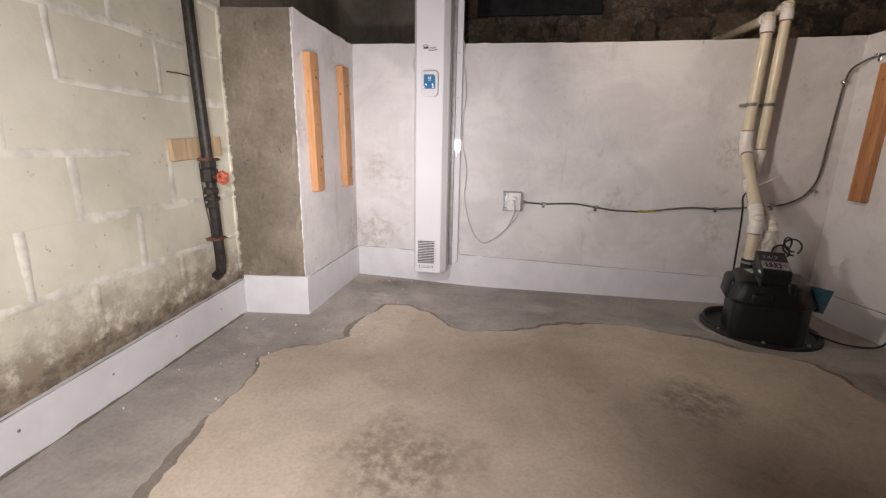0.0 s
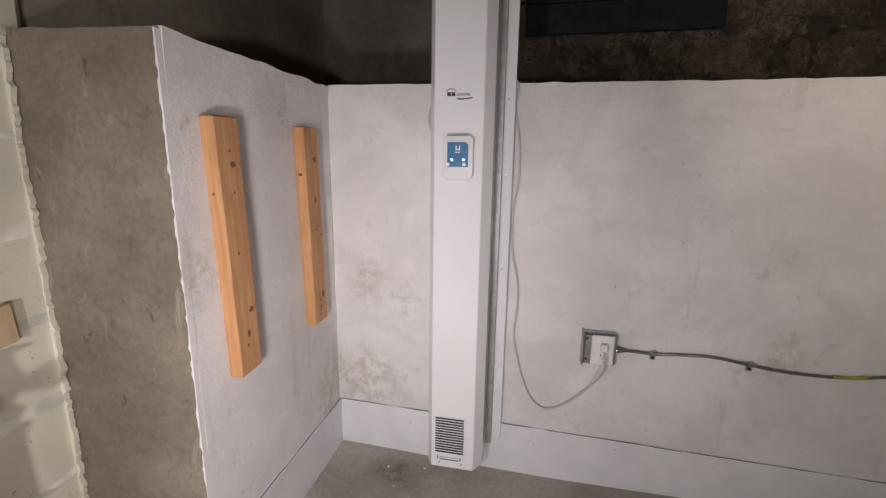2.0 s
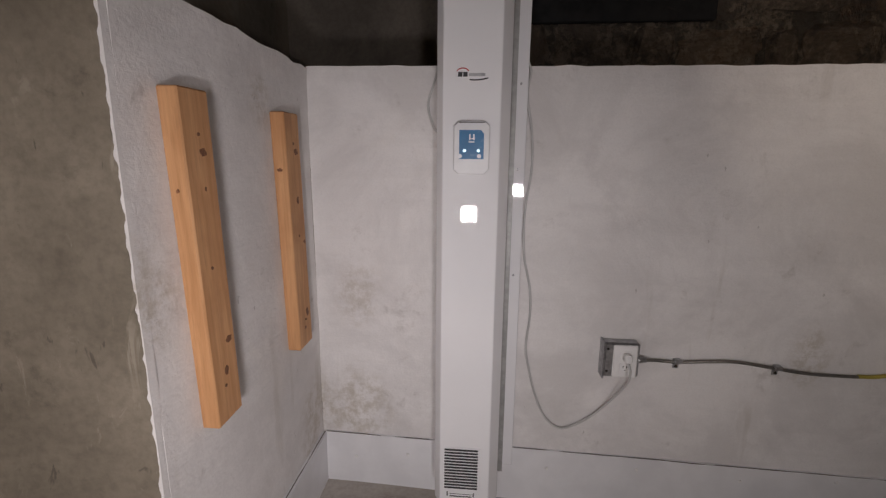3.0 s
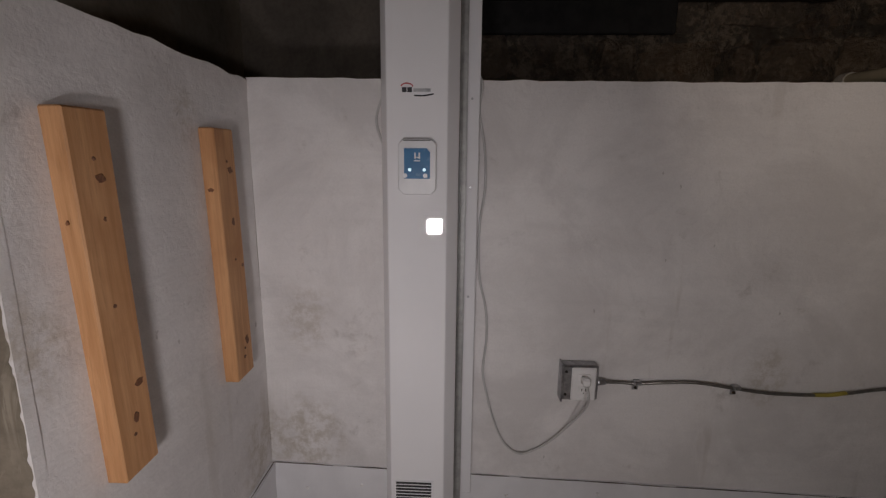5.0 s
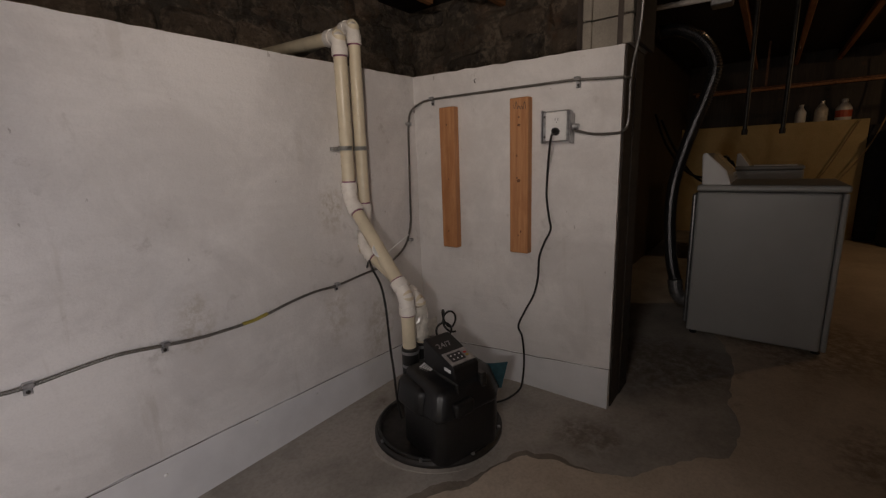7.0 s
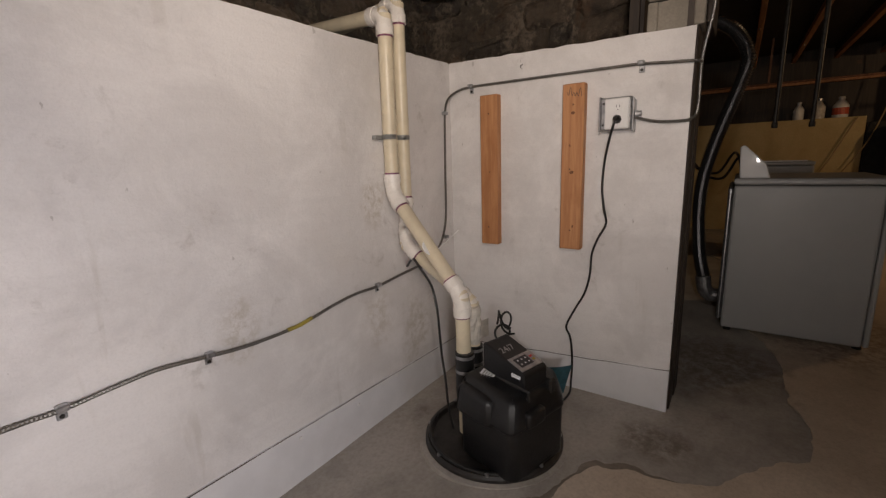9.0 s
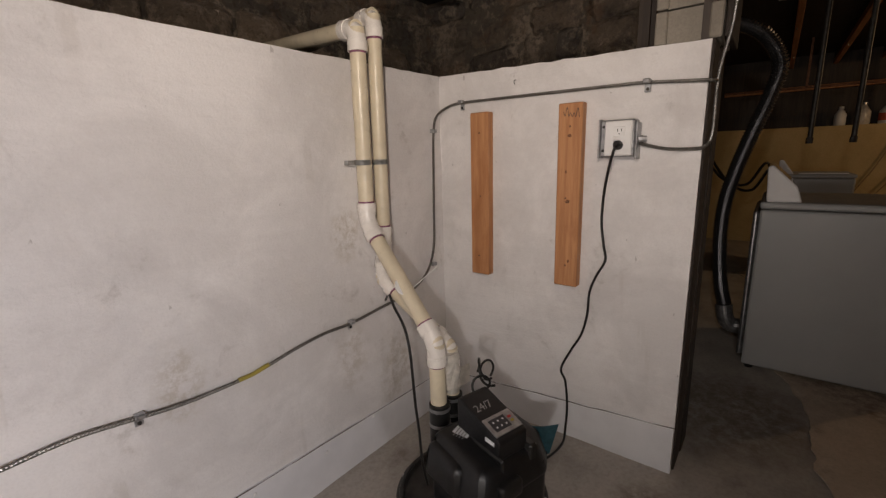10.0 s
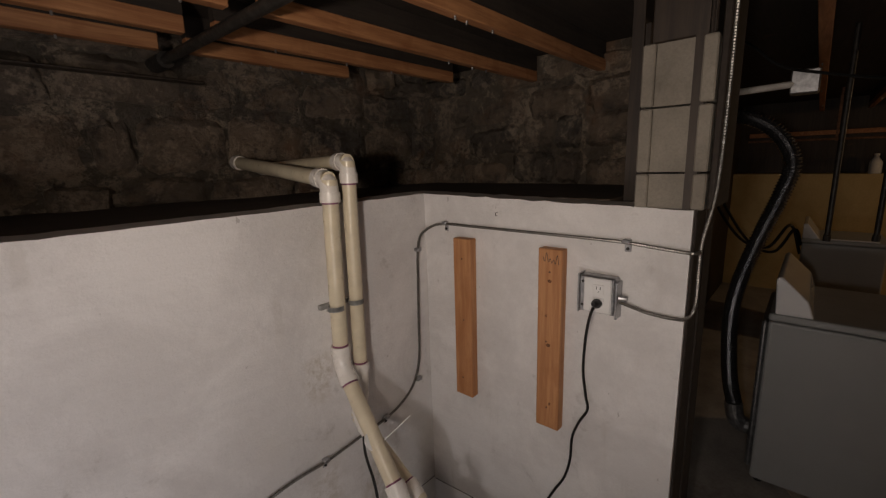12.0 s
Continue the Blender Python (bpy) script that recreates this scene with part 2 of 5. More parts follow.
M = dict(
    parge=parge("white_parge"),
    skirt=plain("white_membrane", (0.74, 0.735, 0.75), 0.38, vary=0.06, scale=8),
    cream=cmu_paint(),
    mortar=plain("painted_mortar", (0.735, 0.715, 0.62), 0.7, vary=0.25, scale=12),
    pier=concrete("pier_cement", (0.135, 0.112, 0.083), (0.275, 0.232, 0.178), (0.06, 0.048, 0.034), 70, 0.85),
    old_slab=slab("old_slab", (0.49, 0.405, 0.315), (0.65, 0.55, 0.445), (0.24, 0.185, 0.135), 90, 0.5, ((0.03, 1.2, 0.34), (1.02, 1.70, 0.26), (0.5, 0.6, 0.3), (2.3, 1.0, 0.4), (3.4, 1.2, 0.8))),
    # the patch at (2.75, 1.85) is damp cement plus painted shade beside the recess
    new_slab=slab("new_cement", (0.29, 0.265, 0.235), (0.48, 0.44, 0.395), (0.165, 0.132, 0.105), 60, 0.4, ((1.66, 2.885, 0.09), (-0.45, 2.85, 0.16), (2.75, 1.85, 0.6), (1.9, 1.95, 0.22)), ((-0.42, 2.55, 0.16), (-0.2, 2.66, 0.12), (-0.85, 1.9, 0.14), (0.5, 2.6, 0.14))),
    joint=concrete("damp_joint", (0.17, 0.142, 0.112), (0.30, 0.26, 0.215), (0.085, 0.066, 0.047), 45, 0.9, 0.008),
    stone=stone_mat("rubble_stone", (0.095, 0.08, 0.067), (0.25, 0.185, 0.13), 0.4),
    bed=stone_mat("rubble_mortar", (0.10, 0.082, 0.062), (0.16, 0.128, 0.095), 0.5),
    tan_plaster=concrete("tan_plaster", (0.20, 0.172, 0.135), (0.34, 0.295, 0.235), (0.10, 0.083, 0.06), 50, 0.6),
    plaster=concrete("dark_plaster", (0.10, 0.085, 0.07), (0.20, 0.17, 0.14), (0.045, 0.037, 0.03), 50, 0.8),
    dirt=concrete("ledge_dirt_gap_shade", (0.05, 0.036, 0.026), (0.085, 0.06, 0.042), (0.03, 0.02, 0.015), 70, 0.6, 0.006),
    block=concrete("grey_block", (0.19, 0.168, 0.138), (0.30, 0.268, 0.222), (0.10, 0.086, 0.068), 140, 0.5, 0.004),
    fir=wood("fir_board", (0.46, 0.225, 0.092), (0.61, 0.33, 0.155)),
    fir_red=wood("fir_board_red", (0.40, 0.175, 0.07), (0.53, 0.26, 0.115)),
    knot=plain("wood_knot", (0.19, 0.075, 0.03), 0.6, vary=0.5, scale=200),
    fir_pale=wood("fir_board_pale", (0.48, 0.35, 0.21), (0.64, 0.49, 0.31)),
    joist=wood("joist_fir", (0.27, 0.11, 0.045), (0.46, 0.22, 0.095), 0.5, "x"),
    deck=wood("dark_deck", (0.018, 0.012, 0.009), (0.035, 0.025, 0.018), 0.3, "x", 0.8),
    clad_warm=wood("lighter_cladding", (0.05, 0.032, 0.02), (0.11, 0.07, 0.042), 0.4),
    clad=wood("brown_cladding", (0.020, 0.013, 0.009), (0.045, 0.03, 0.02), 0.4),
    black_board=plain("black_board", (0.014, 0.013, 0.013), 0.75, vary=0.3, scale=6),
    enamel=plain("white_enamel", (0.78, 0.775, 0.79), 0.02, vary=0.02, scale=5),
    slot=plain("dark_slot", (0.02, 0.02, 0.022), 0.6),
    blue=plain("blue_screen", (0.05, 0.17, 0.34), 0.25, vary=0.08),
    ink=plain("black_ink", (0.03, 0.03, 0.035), 0.5),
    red=plain("red_ink", (0.5, 0.04, 0.04), 0.5),
    white_ink=plain("white_ink", (0.8, 0.82, 0.85), 0.5),
    grey_case=plain("grey_plastic", (0.66, 0.66, 0.67), 0.35, vary=0.05),
    galv=plain("galvanised_steel", (0.42, 0.42, 0.43), 0.38, 0.85, 0.3, 40),
    flex=plain("steel_flex", (0.20, 0.19, 0.175), 0.34, 0.75, 0.3, 80),
    white_plastic=plain("white_plastic", (0.78, 0.77, 0.76), 0.35, vary=0.04),
    cord=plain("grey_cord", (0.5, 0.49, 0.48), 0.5, vary=0.08),
    rubber=plain("black_rubber", (0.010, 0.010, 0.010), 0.4, vary=0.3),
    black=plain("black_plastic", (0.008, 0.008, 0.009), 0.42, vary=0.35, scale=60),
    lid=plain("dusty_black_plastic", (0.022, 0.019, 0.017), 0.5, vary=0.7, scale=18),
    pvc=plain("aged_pvc", (0.66, 0.58, 0.43), 0.32, vary=0.1, scale=14),
    pvc_white=plain("white_pvc", (0.78, 0.74, 0.69), 0.28, vary=0.06, scale=14),
    primer=plain("purple_primer", (0.22, 0.07, 0.13), 0.4, vary=0.4, scale=50),
    iron=plain("black_iron", (0.04, 0.035, 0.031), 0.5, 0.3, 0.5, 35),
    red_paint=plain("red_paint", (0.55, 0.10, 0.05), 0.5, vary=0.3, scale=60),
    rust=plain("rusty_steel", (0.20, 0.10, 0.06), 0.7, 0.3, 0.5, 50),
    appliance=plain("appliance_grey", (0.36, 0.365, 0.365), 0.38, vary=0.05, scale=4),
    foil=plain("foil_duct", (0.25, 0.25, 0.26), 0.24, 0.92, 0.4, 60),
    yellow_wall=concrete("yellow_paint", (0.46, 0.35, 0.17), (0.58, 0.45, 0.23), (0.3, 0.21, 0.10), 60, 0.3),
    strap=plain("grey_strap", (0.33, 0.33, 0.32), 0.5, 0.2, 0.2, 40),
    yellow=plain("yellow_tape", (0.38, 0.31, 0.06), 0.5),
    tan_cord=plain("tan_cord", (0.34, 0.24, 0.12), 0.5, vary=0.2),
    teal=plain("teal_leaflet", (0.06, 0.16, 0.20), 0.4, vary=0.3, scale=30),
    bag=plain("clear_bag", (0.66, 0.62, 0.56), 0.2, vary=0.2, scale=30),
    bulb_led=Nodes("led_light", 0.3).mat,
)
# trowel scrapes on the pier's cement
n = Nodes("pier_cement", 0.85, 0.0, M["pier"])
scrape = n.maths("MULTIPLY", n.ramp(n.noise(16, 5, 0.7, n.scaled(1.0, 1.0, 0.35), 1.2), 0.56, 0.66), n.ramp(n.noise(5, 4), 0.42, 0.6))
gouge = n.ramp(n.noise(22, 4, 0.6, n.scaled(1.4, 1.4, 0.5), 0.6), 0.66, 0.72)
tone = n.mix(n.maths("MULTIPLY", scrape, 0.55), n.bsdf.inputs["Base Color"].links[0].from_socket, (0.36, 0.315, 0.25))
n.colour(n.mix(n.maths("MULTIPLY", gouge, 0.6), tone, (0.06, 0.05, 0.036)))
led = M["bulb_led"].node_tree.nodes["Principled BSDF"]
led.inputs["Emission Color"].default_value = (0.6, 0.9, 1, 1)
led.inputs["Emission Strength"].default_value = 3.0

# ---- mesh helpers ----


def mesh_of(bm, name, mat, smooth=False):
    bmesh.ops.recalc_face_normals(bm, faces=bm.faces)
    me = bpy.data.meshes.new(name)
    if smooth:
        for f in bm.faces:
            f.smooth = True
        for e in bm.edges:
            if len(e.link_faces) == 2 and e.calc_face_angle(0) > 0.7:
                e.smooth = False
    bm.to_mesh(me)
    bm.free()
    me.materials.append(mat)
    return me


def part(name, bm, mat, parent=None, label="", smooth=False):
    ob = new(name, mesh_of(bm, name, mat, smooth))
    if parent:
        ob.parent = parent
    if label:
        tagged(ob, label)
    return ob


def thing(name, at, label, category, group="", kind="", turn=0.0):
    ob = new(name)
    ob.matrix_world = pose(*at, 0, 0, turn)
    return tagged(ob, label, category, group, kind)


def box(x0, x1, y0, y1, z0, z1, bevel=0.0, bm=None, seg=1):
    bm = bm or bmesh.new()
    vs = [bm.verts.new((x, y, z)) for x in (x0, x1) for y in (y0, y1) for z in (z0, z1)]
    fs = [bm.faces.new([vs[i] for i in q]) for q in ((0, 1, 3, 2), (4, 6, 7, 5), (0, 4, 5, 1), (2, 3, 7, 6), (0, 2, 6, 4), (1, 5, 7, 3))]
    if bevel:
        es = list({e for f in fs for e in f.edges})
        bmesh.ops.bevel(bm, geom=es, offset=bevel, segments=seg, affect="EDGES", profile=0.5)
    return bm


def smooth_line(pts, steps=8):
    """A Catmull-Rom line through the points."""
    p = [Vector(q) for q in pts]
    p = [2 * p[0] - p[1]] + p + [2 * p[-1] - p[-2]]
    out = []
    for i in range(1, len(p) - 2):
        for k in range(steps):
            t = k / steps
            a, b, c, d = p[i - 1], p[i], p[i + 1], p[i + 2]
            out.append(0.5 * (2 * b + (c - a) * t + (2 * a - 5 * b + 4 * c - d) * t * t + (3 * b - a - 3 * c + d) * t ** 3))
    out.append(p[-2])
    return out


def tube(pts, r, sides=10, bm=None, radii=None):
    """A round tube along the points, closed at its ends. radii: a radius for each point."""
    bm = bm or bmesh.new()
    pts = [Vector(p) for p in pts]
    way = [(pts[min(i + 1, len(pts) - 1)] - pts[max(i - 1, 0)]).normalized() for i in range(len(pts))]
    n = way[0].orthogonal().normalized()
    rings = []
    for i, (p, w) in enumerate(zip(pts, way)):
        n = (n - n.dot(w) * w).normalized()
        b = w.cross(n)
        rr = radii[i] if radii else r
        rings.append([bm.verts.new(p + rr * (math.cos(a) * n + math.sin(a) * b)) for a in (2 * math.pi * k / sides for k in range(sides))])
    for a, b in zip(rings, rings[1:]):
        for k in range(sides):
            bm.faces.new((a[k], a[(k + 1) % sides], b[(k + 1) % sides], b[k]))
    bm.faces.new(rings[0][::-1])
    bm.faces.new(rings[-1])
    return bm


def flex_tube(pts, r, pitch=0.006, sides=9, deep=0.16):
    """An armoured or corrugated tube: rings along a smooth line."""
    line = smooth_line(pts, 24)
    dist = [0.0]
    for a, b in zip(line, line[1:]):
        dist.append(dist[-1] + (b - a).length)
    count = max(4, int(dist[-1] / pitch * 2))
    out, radii, j = [], [], 0
    for k in range(count + 1):
        d = dist[-1] * k / count
        while j < len(dist) - 2 and dist[j + 1] < d:
            j += 1
        f = (d - dist[j]) / max(1e-9, dist[j + 1] - dist[j])
        out.append(line[j].lerp(line[j + 1], f))
        radii.append(r if k % 2 else r * (1 - deep))
    return tube(out, r, sides, radii=radii)


def lathe(profile, sides=32, bm=None, at=(0, 0, 0)):
    """Turn (radius, height) pairs round z."""
    bm = bm or bmesh.new()
    at = Vector(at)
    rings = []
    for r, z in profile:
        rings.append([bm.verts.new(at + Vector((r * math.cos(a), r * math.sin(a), z))) for a in (2 * math.pi * k / sides for k in range(sides))])
    for a, b in zip(rings, rings[1:]):
        for k in range(sides):
            bm.faces.new((a[k], a[(k + 1) % sides], b[(k + 1) % sides], b[k]))
    bm.faces.new(rings[0][::-1])
    bm.faces.new(rings[-1])
    return bm


def moved(bm, m):
    bmesh.ops.transform(bm, matrix=m, verts=bm.verts)
    return bm


def prism(outline, h0, h1, bm=None, bevel=0.0):
    """A flat outline in x and y, raised from h0 to h1."""
    bm = bm or bmesh.new()
    lo = [bm.verts.new((x, y, h0)) for x, y in outline]
    hi = [bm.verts.new((x, y, h1)) for x, y in outline]
    n = len(lo)
    fs = [bm.faces.new(lo[::-1]), bm.faces.new(hi)]
    fs += [bm.faces.new((lo[i], lo[(i + 1) % n], hi[(i + 1) % n], hi[i])) for i in range(n)]
    if bevel:
        bmesh.ops.bevel(bm, geom=list({e for f in fs for e in f.edges}), offset=bevel, segments=2, affect="EDGES", profile=0.5)
    return bm


def rough_slab(u, v, w0, w1, z0, z1, axis, wave=0.004, step=0.05, top=0.006, crown=None):
    """A wall slab from u to v along its run, w0 (seen face) to w1 (back), with an uneven face and a ragged top. axis: 'x' or 'y', the run."""
    bm = bmesh.new()
    nu, nz = max(2, int((v - u) / step)), max(2, int((z1 - z0) / step))
    face, back = [], []
    for i in range(nu + 1):
        s = u + (v - u) * i / nu
        rowf, rowb = [], []
        zc = crown(s) if crown else z1
        for k in range(nz + 1):
            z = z0 + (zc - z0) * k / nz
            d = wave * noise.noise((s * 2.3, z * 2.3, w0 * 5)) + wave * 0.5 * noise.noise((s * 9, z * 9, w0))
            if k == nz:
                z += top * noise.noise((s * 14, 3.1, w0)) + top * 0.7 * noise.noise((s * 45, 1.1, w0))
                d += 0.003
            rowf.append(bm.verts.new((s, w0 + d, z) if axis == "x" else (w0 + d, s, z)))
        face.append(rowf)
        zt = rowf[-1].co.z
        for z in (z0, zt):
            rowb.append(bm.verts.new((s, w1, z) if axis == "x" else (w1, s, z)))
        back.append(rowb)
    for i in range(nu):
        for k in range(nz):
            bm.faces.new((face[i][k], face[i + 1][k], face[i + 1][k + 1], face[i][k + 1]))
        bm.faces.new((face[i][-1], face[i + 1][-1], back[i + 1][1], back[i][1]))
        bm.faces.new((back[i][0], back[i][1], back[i + 1][1], back[i + 1][0]))
    for i in (0, nu):
        bm.faces.new([*face[i], back[i][1], back[i][0]])
    return bm


def structure(name, bm, mat, label, smooth=False, category=""):
    return tagged(part(name, bm, mat, None, label, smooth), kind="structure", category=category)


def jagged(pts, depth=4, amount=0.18):
    """An outline broken up into uneven bits."""
    rnd = random.Random(5)
    pts = [Vector((*p, 0)) for p in pts]
    for _ in range(depth):
        out = []
        for a, b in zip(pts, pts[1:]):
            d = b - a
            mid = a + d * 0.5 + Vector((-d.y, d.x, 0)) * rnd.uniform(-amount, amount)
            out += [a, mid]
        pts = out + [pts[-1]]
    return [(p.x, p.y) for p in pts]

# ---- structure ----
TOP = 1.528         # top of the white retaining walls
DECK = 2.255        # underside of the floor above



def floor_z(x, y):
    """The slab falls a little towards the sump corner."""
    u = min(1, max(0, (x + 0.85) / 1.1))
    v = min(1, max(0, (y - 2.35) / 0.5))
    return -0.036 * u * u * (3 - 2 * u) * v * v * (3 - 2 * v)


bm = bmesh.new()
xs = [-1.6 + 0.1 * i for i in range(43)] + [3.2, 4.4, 5.6, 6.7, 7.8]
ys = [-2.2, -1.0, 0.0, 1.0, 2.0] + [2.3 + 0.1 * i for i in range(9)] + [3.95]
grid = [[bm.verts.new((x, y, floor_z(x, y))) for y in ys] for x in xs]
for i in range(len(xs) - 1):
    for k in range(len(ys) - 1):
        bm.faces.new((grid[i][k], grid[i + 1][k], grid[i + 1][k + 1], grid[i][k + 1]))
low = bmesh.ops.extrude_face_region(bm, geom=list(bm.faces))
bmesh.ops.translate(bm, verts=[v for v in low["geom"] if isinstance(v, bmesh.types.BMVert)], vec=(0, 0, -0.2))
floor = structure("floor", bm, M["new_slab"], "smooth grey new cement along the walls of the basement floor", True)
EDGE = [(-0.50, -2.15), (-0.46, -0.4), (-0.50, 0.4), (-0.549, 0.929), (-0.593, 1.091), (-0.617, 1.204), (-0.656, 1.414), (-0.718, 1.70), (-0.66, 1.80),
        (-0.528, 1.856), (-0.415, 1.977), (-0.427, 2.246), (-0.37, 2.417), (-0.25, 2.43), (-0.108, 2.355), (0.02, 2.20), (0.105, 2.151), (0.25, 2.18),
        (0.409, 2.227), (0.55, 2.31), (0.698, 2.346), (1.035, 2.374), (1.248, 2.306), (1.38, 2.22), (1.518, 2.183), (1.662, 2.11), (1.70, 2.0),
        (1.78, 1.75), (2.057, 1.502), (2.606, 1.535), (3.105, 1.584), (3.6, 1.66), (7.28, 1.7)]
edge = jagged(EDGE, 4, 0.10)
old = prism(edge + [(7.28, -2.15)], -0.001, 0.006)
bmesh.ops.triangulate(old, faces=[f for f in old.faces if len(f.verts) > 4])
structure("floor_old_slab", old, M["old_slab"], "worn tan old concrete slab with dark stains")
# the damp, dirty joint between old and new concrete
bm = bmesh.new()
rnd = random.Random(8)
row = []
for i, (x, y) in enumerate([e for e in edge if e[0] < 1.72]):
    a, b = Vector((*edge[max(0, i - 1)], 0)), Vector((*edge[min(len(edge) - 1, i + 1)], 0))
    n = (b - a).normalized().cross(Vector((0, 0, 1)))
    w = 0.010 + 0.045 * max(0, noise.noise((x * 4, y * 4, 0.4)) + 0.35) + 0.008 * noise.noise((x * 30, y * 30, 1.4))
    p = Vector((x, y, 0))
    row.append((bm.verts.new(p - n * w + Vector((0, 0, 0.001))), bm.verts.new(p + Vector((0, 0, 0.0045)))))
for (a, b), (c, d) in zip(row, row[1:]):
    bm.faces.new((a, b, d, c))
structure("floor_joint", bm, M["joint"], "dark damp dirt along the edge of the old slab")

structure("wall_north", rough_slab(-0.751, 2.15, 3.0, 3.14, 0, TOP, "x", top=0.0035, crown=lambda x: TOP - 0.012 * math.sin(math.pi * min(1, max(0, (x + 0.75) / 2.9)))), M["parge"], "white cement-coated low basement wall with grey smudges", True)
structure("wall_east", rough_slab(1.958, 3.14, 2.15, 2.29, 0, TOP, "y", crown=lambda y: TOP - 0.024 * min(1, max(0, (3.0 - y) / 1.04))), M["parge"], "white cement-coated low basement wall with grey smudges", True)
structure("wall_northwest", rough_slab(2.229, 3.0, -0.751, -0.79, 0, TOP - 0.01, "y"), M["parge"], "white cement-coated return wall beside the cement pier", True)
def askew(bm):
    """The pier's front runs slightly askew."""
    for v in bm.verts:
        if v.co.y < 2.5:
            v.co.y += 0.115 * (v.co.x + 0.745)
    return bm


structure("pier_west", askew(rough_slab(-1.15, -0.755, 2.221, 3.14, 0, TOP - 0.012, "x", 0.003)), M["pier"], "rough grey cement pier in the corner", True, "pier")
structure("ledge_north", box(-1.3, 3.2, 3.14, 3.95, 0, TOP - 0.012), M["dirt"], "dark dirt-covered ledge behind the low wall")
bm = box(2.29, 3.2, 2.242, 3.14, 0, TOP - 0.012)
box(2.29, 2.42, 1.991, 2.241, 0, TOP - 0.03, 0.0, bm)
structure("ledge_east", bm, M["dirt"], "dark dirt-covered ledge behind the low wall")

# white membrane along the foot of the walls
SK = 0.222


def skirt(name, u, v, w0, w1, axis, crown):
    bm = rough_slab(u, v, w0, w1, -0.06, SK, axis, 0.0025, 0.05, 0.003, crown)
    if name == "baseboard_pier":
        askew(bm)
    return structure(name, bm, M["skirt"], "smooth white waterproof membrane strip along the wall foot", True, "baseboard")


def north_crown(x):
    return 0.206 - 0.029 * (x + 0.75)


def east_crown(y):
    return 0.186 - 0.075 * (y - 1.96)


sk_n = skirt("baseboard_north", -0.736, 2.138, 2.986, 3.0, "x", north_crown)
sk_e = skirt("baseboard_east", 1.958, 2.986, 2.137, 2.15, "y", east_crown)
sk_c = skirt("baseboard_return", 2.204, 2.986, -0.736, -0.751, "y", lambda y: 0.205)
sk_p = skirt("baseboard_pier", -1.08, -0.736, 2.202, 2.216, "x", lambda x: 0.21)


def gap_shade_line(parent, axis, u, v, w, crown, lift=0.004):
    """A thin dark tube over the membrane that stands in for its gap's shadow line."""
    line = [(s, w, crown(s) + lift * noise.noise((s * 9, w, 0))) if axis == "x" else (w, s, crown(s) + lift * noise.noise((s * 9, w, 0))) for s in (u + (v - u) * k / 40 for k in range(41))]
    part("gap", tube(line, 0.0015, 5), M["dirt"], parent, "dark strip for the shade in the gap above the membrane")


gap_shade_line(sk_n, "x", -0.736, 2.138, 2.990, north_crown)
gap_shade_line(sk_e, "y", 1.952, 2.986, 2.141, east_crown)
gap_shade_line(sk_c, "y", 2.236, 2.986, -0.740, lambda y: 0.206)
for parent, places in ((sk_n, [(x, 2.983) for x in (-0.62, -0.42, 0.1, 0.42, 0.78, 1.1, 1.38, 1.62, 1.9)]),):
    for i, (x, y) in enumerate(places):
        part("rivet", moved(lathe([(0.0065, 0), (0.0055, 0.003), (0.002, 0.0045)], 10), pose(x, y + 0.001, 0.11 + 0.02 * (i % 2), 90)), M["white_plastic"], parent)

# the block wall on the west: its face runs slightly askew
WEST = pose(-1.105, 2.2, 0, 0, 0, 3.0)      # local -y runs along the wall, local +x is into the room
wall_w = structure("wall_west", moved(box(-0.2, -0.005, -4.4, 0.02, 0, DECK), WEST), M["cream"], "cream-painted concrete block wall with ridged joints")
sk_w = structure("baseboard_west", moved(rough_slab(-4.2, 0.02, 0.022, 0.0, 0, SK, "y", 0.0025, 0.05, 0.003, lambda y: max(0.14, 0.19 + 0.03 * y)), WEST), M["skirt"],
                 "smooth white waterproof membrane strip along the wall foot", True, "baseboard")
for i in range(8):
    part("rivet", moved(lathe([(0.005, 0), (0.0045, 0.002), (0.0015, 0.003)], 8), WEST @ pose(0.022, -0.25 - 0.31 * i, 0.10, 0, 90)), M["galv"], sk_w)
dirt = [(0.021, -4.1 + 0.04 * k, max(0.14, 0.19 + 0.03 * (0.04 * k - 4.1)) + 0.001 + 0.004 * noise.noise((k * 0.4, 2, 2))) for k in range(102)]
for name, line, r in (("dirt_line", dirt, 0.002), ("foot_dirt", [(0.024, y, 0.001) for _, y, _ in dirt], 0.007)):
    ob = part(name, tube(line, r, 5, radii=[max(0.0006, r * (0.6 + 1.1 * noise.noise((i * 0.7, r * 90, 5)))) for i in range(len(line))]), M["pier"], sk_w, "dark dirt along the membrane edge")
    ob.matrix_world = WEST
COURSE, LONG = 0.215, 0.42


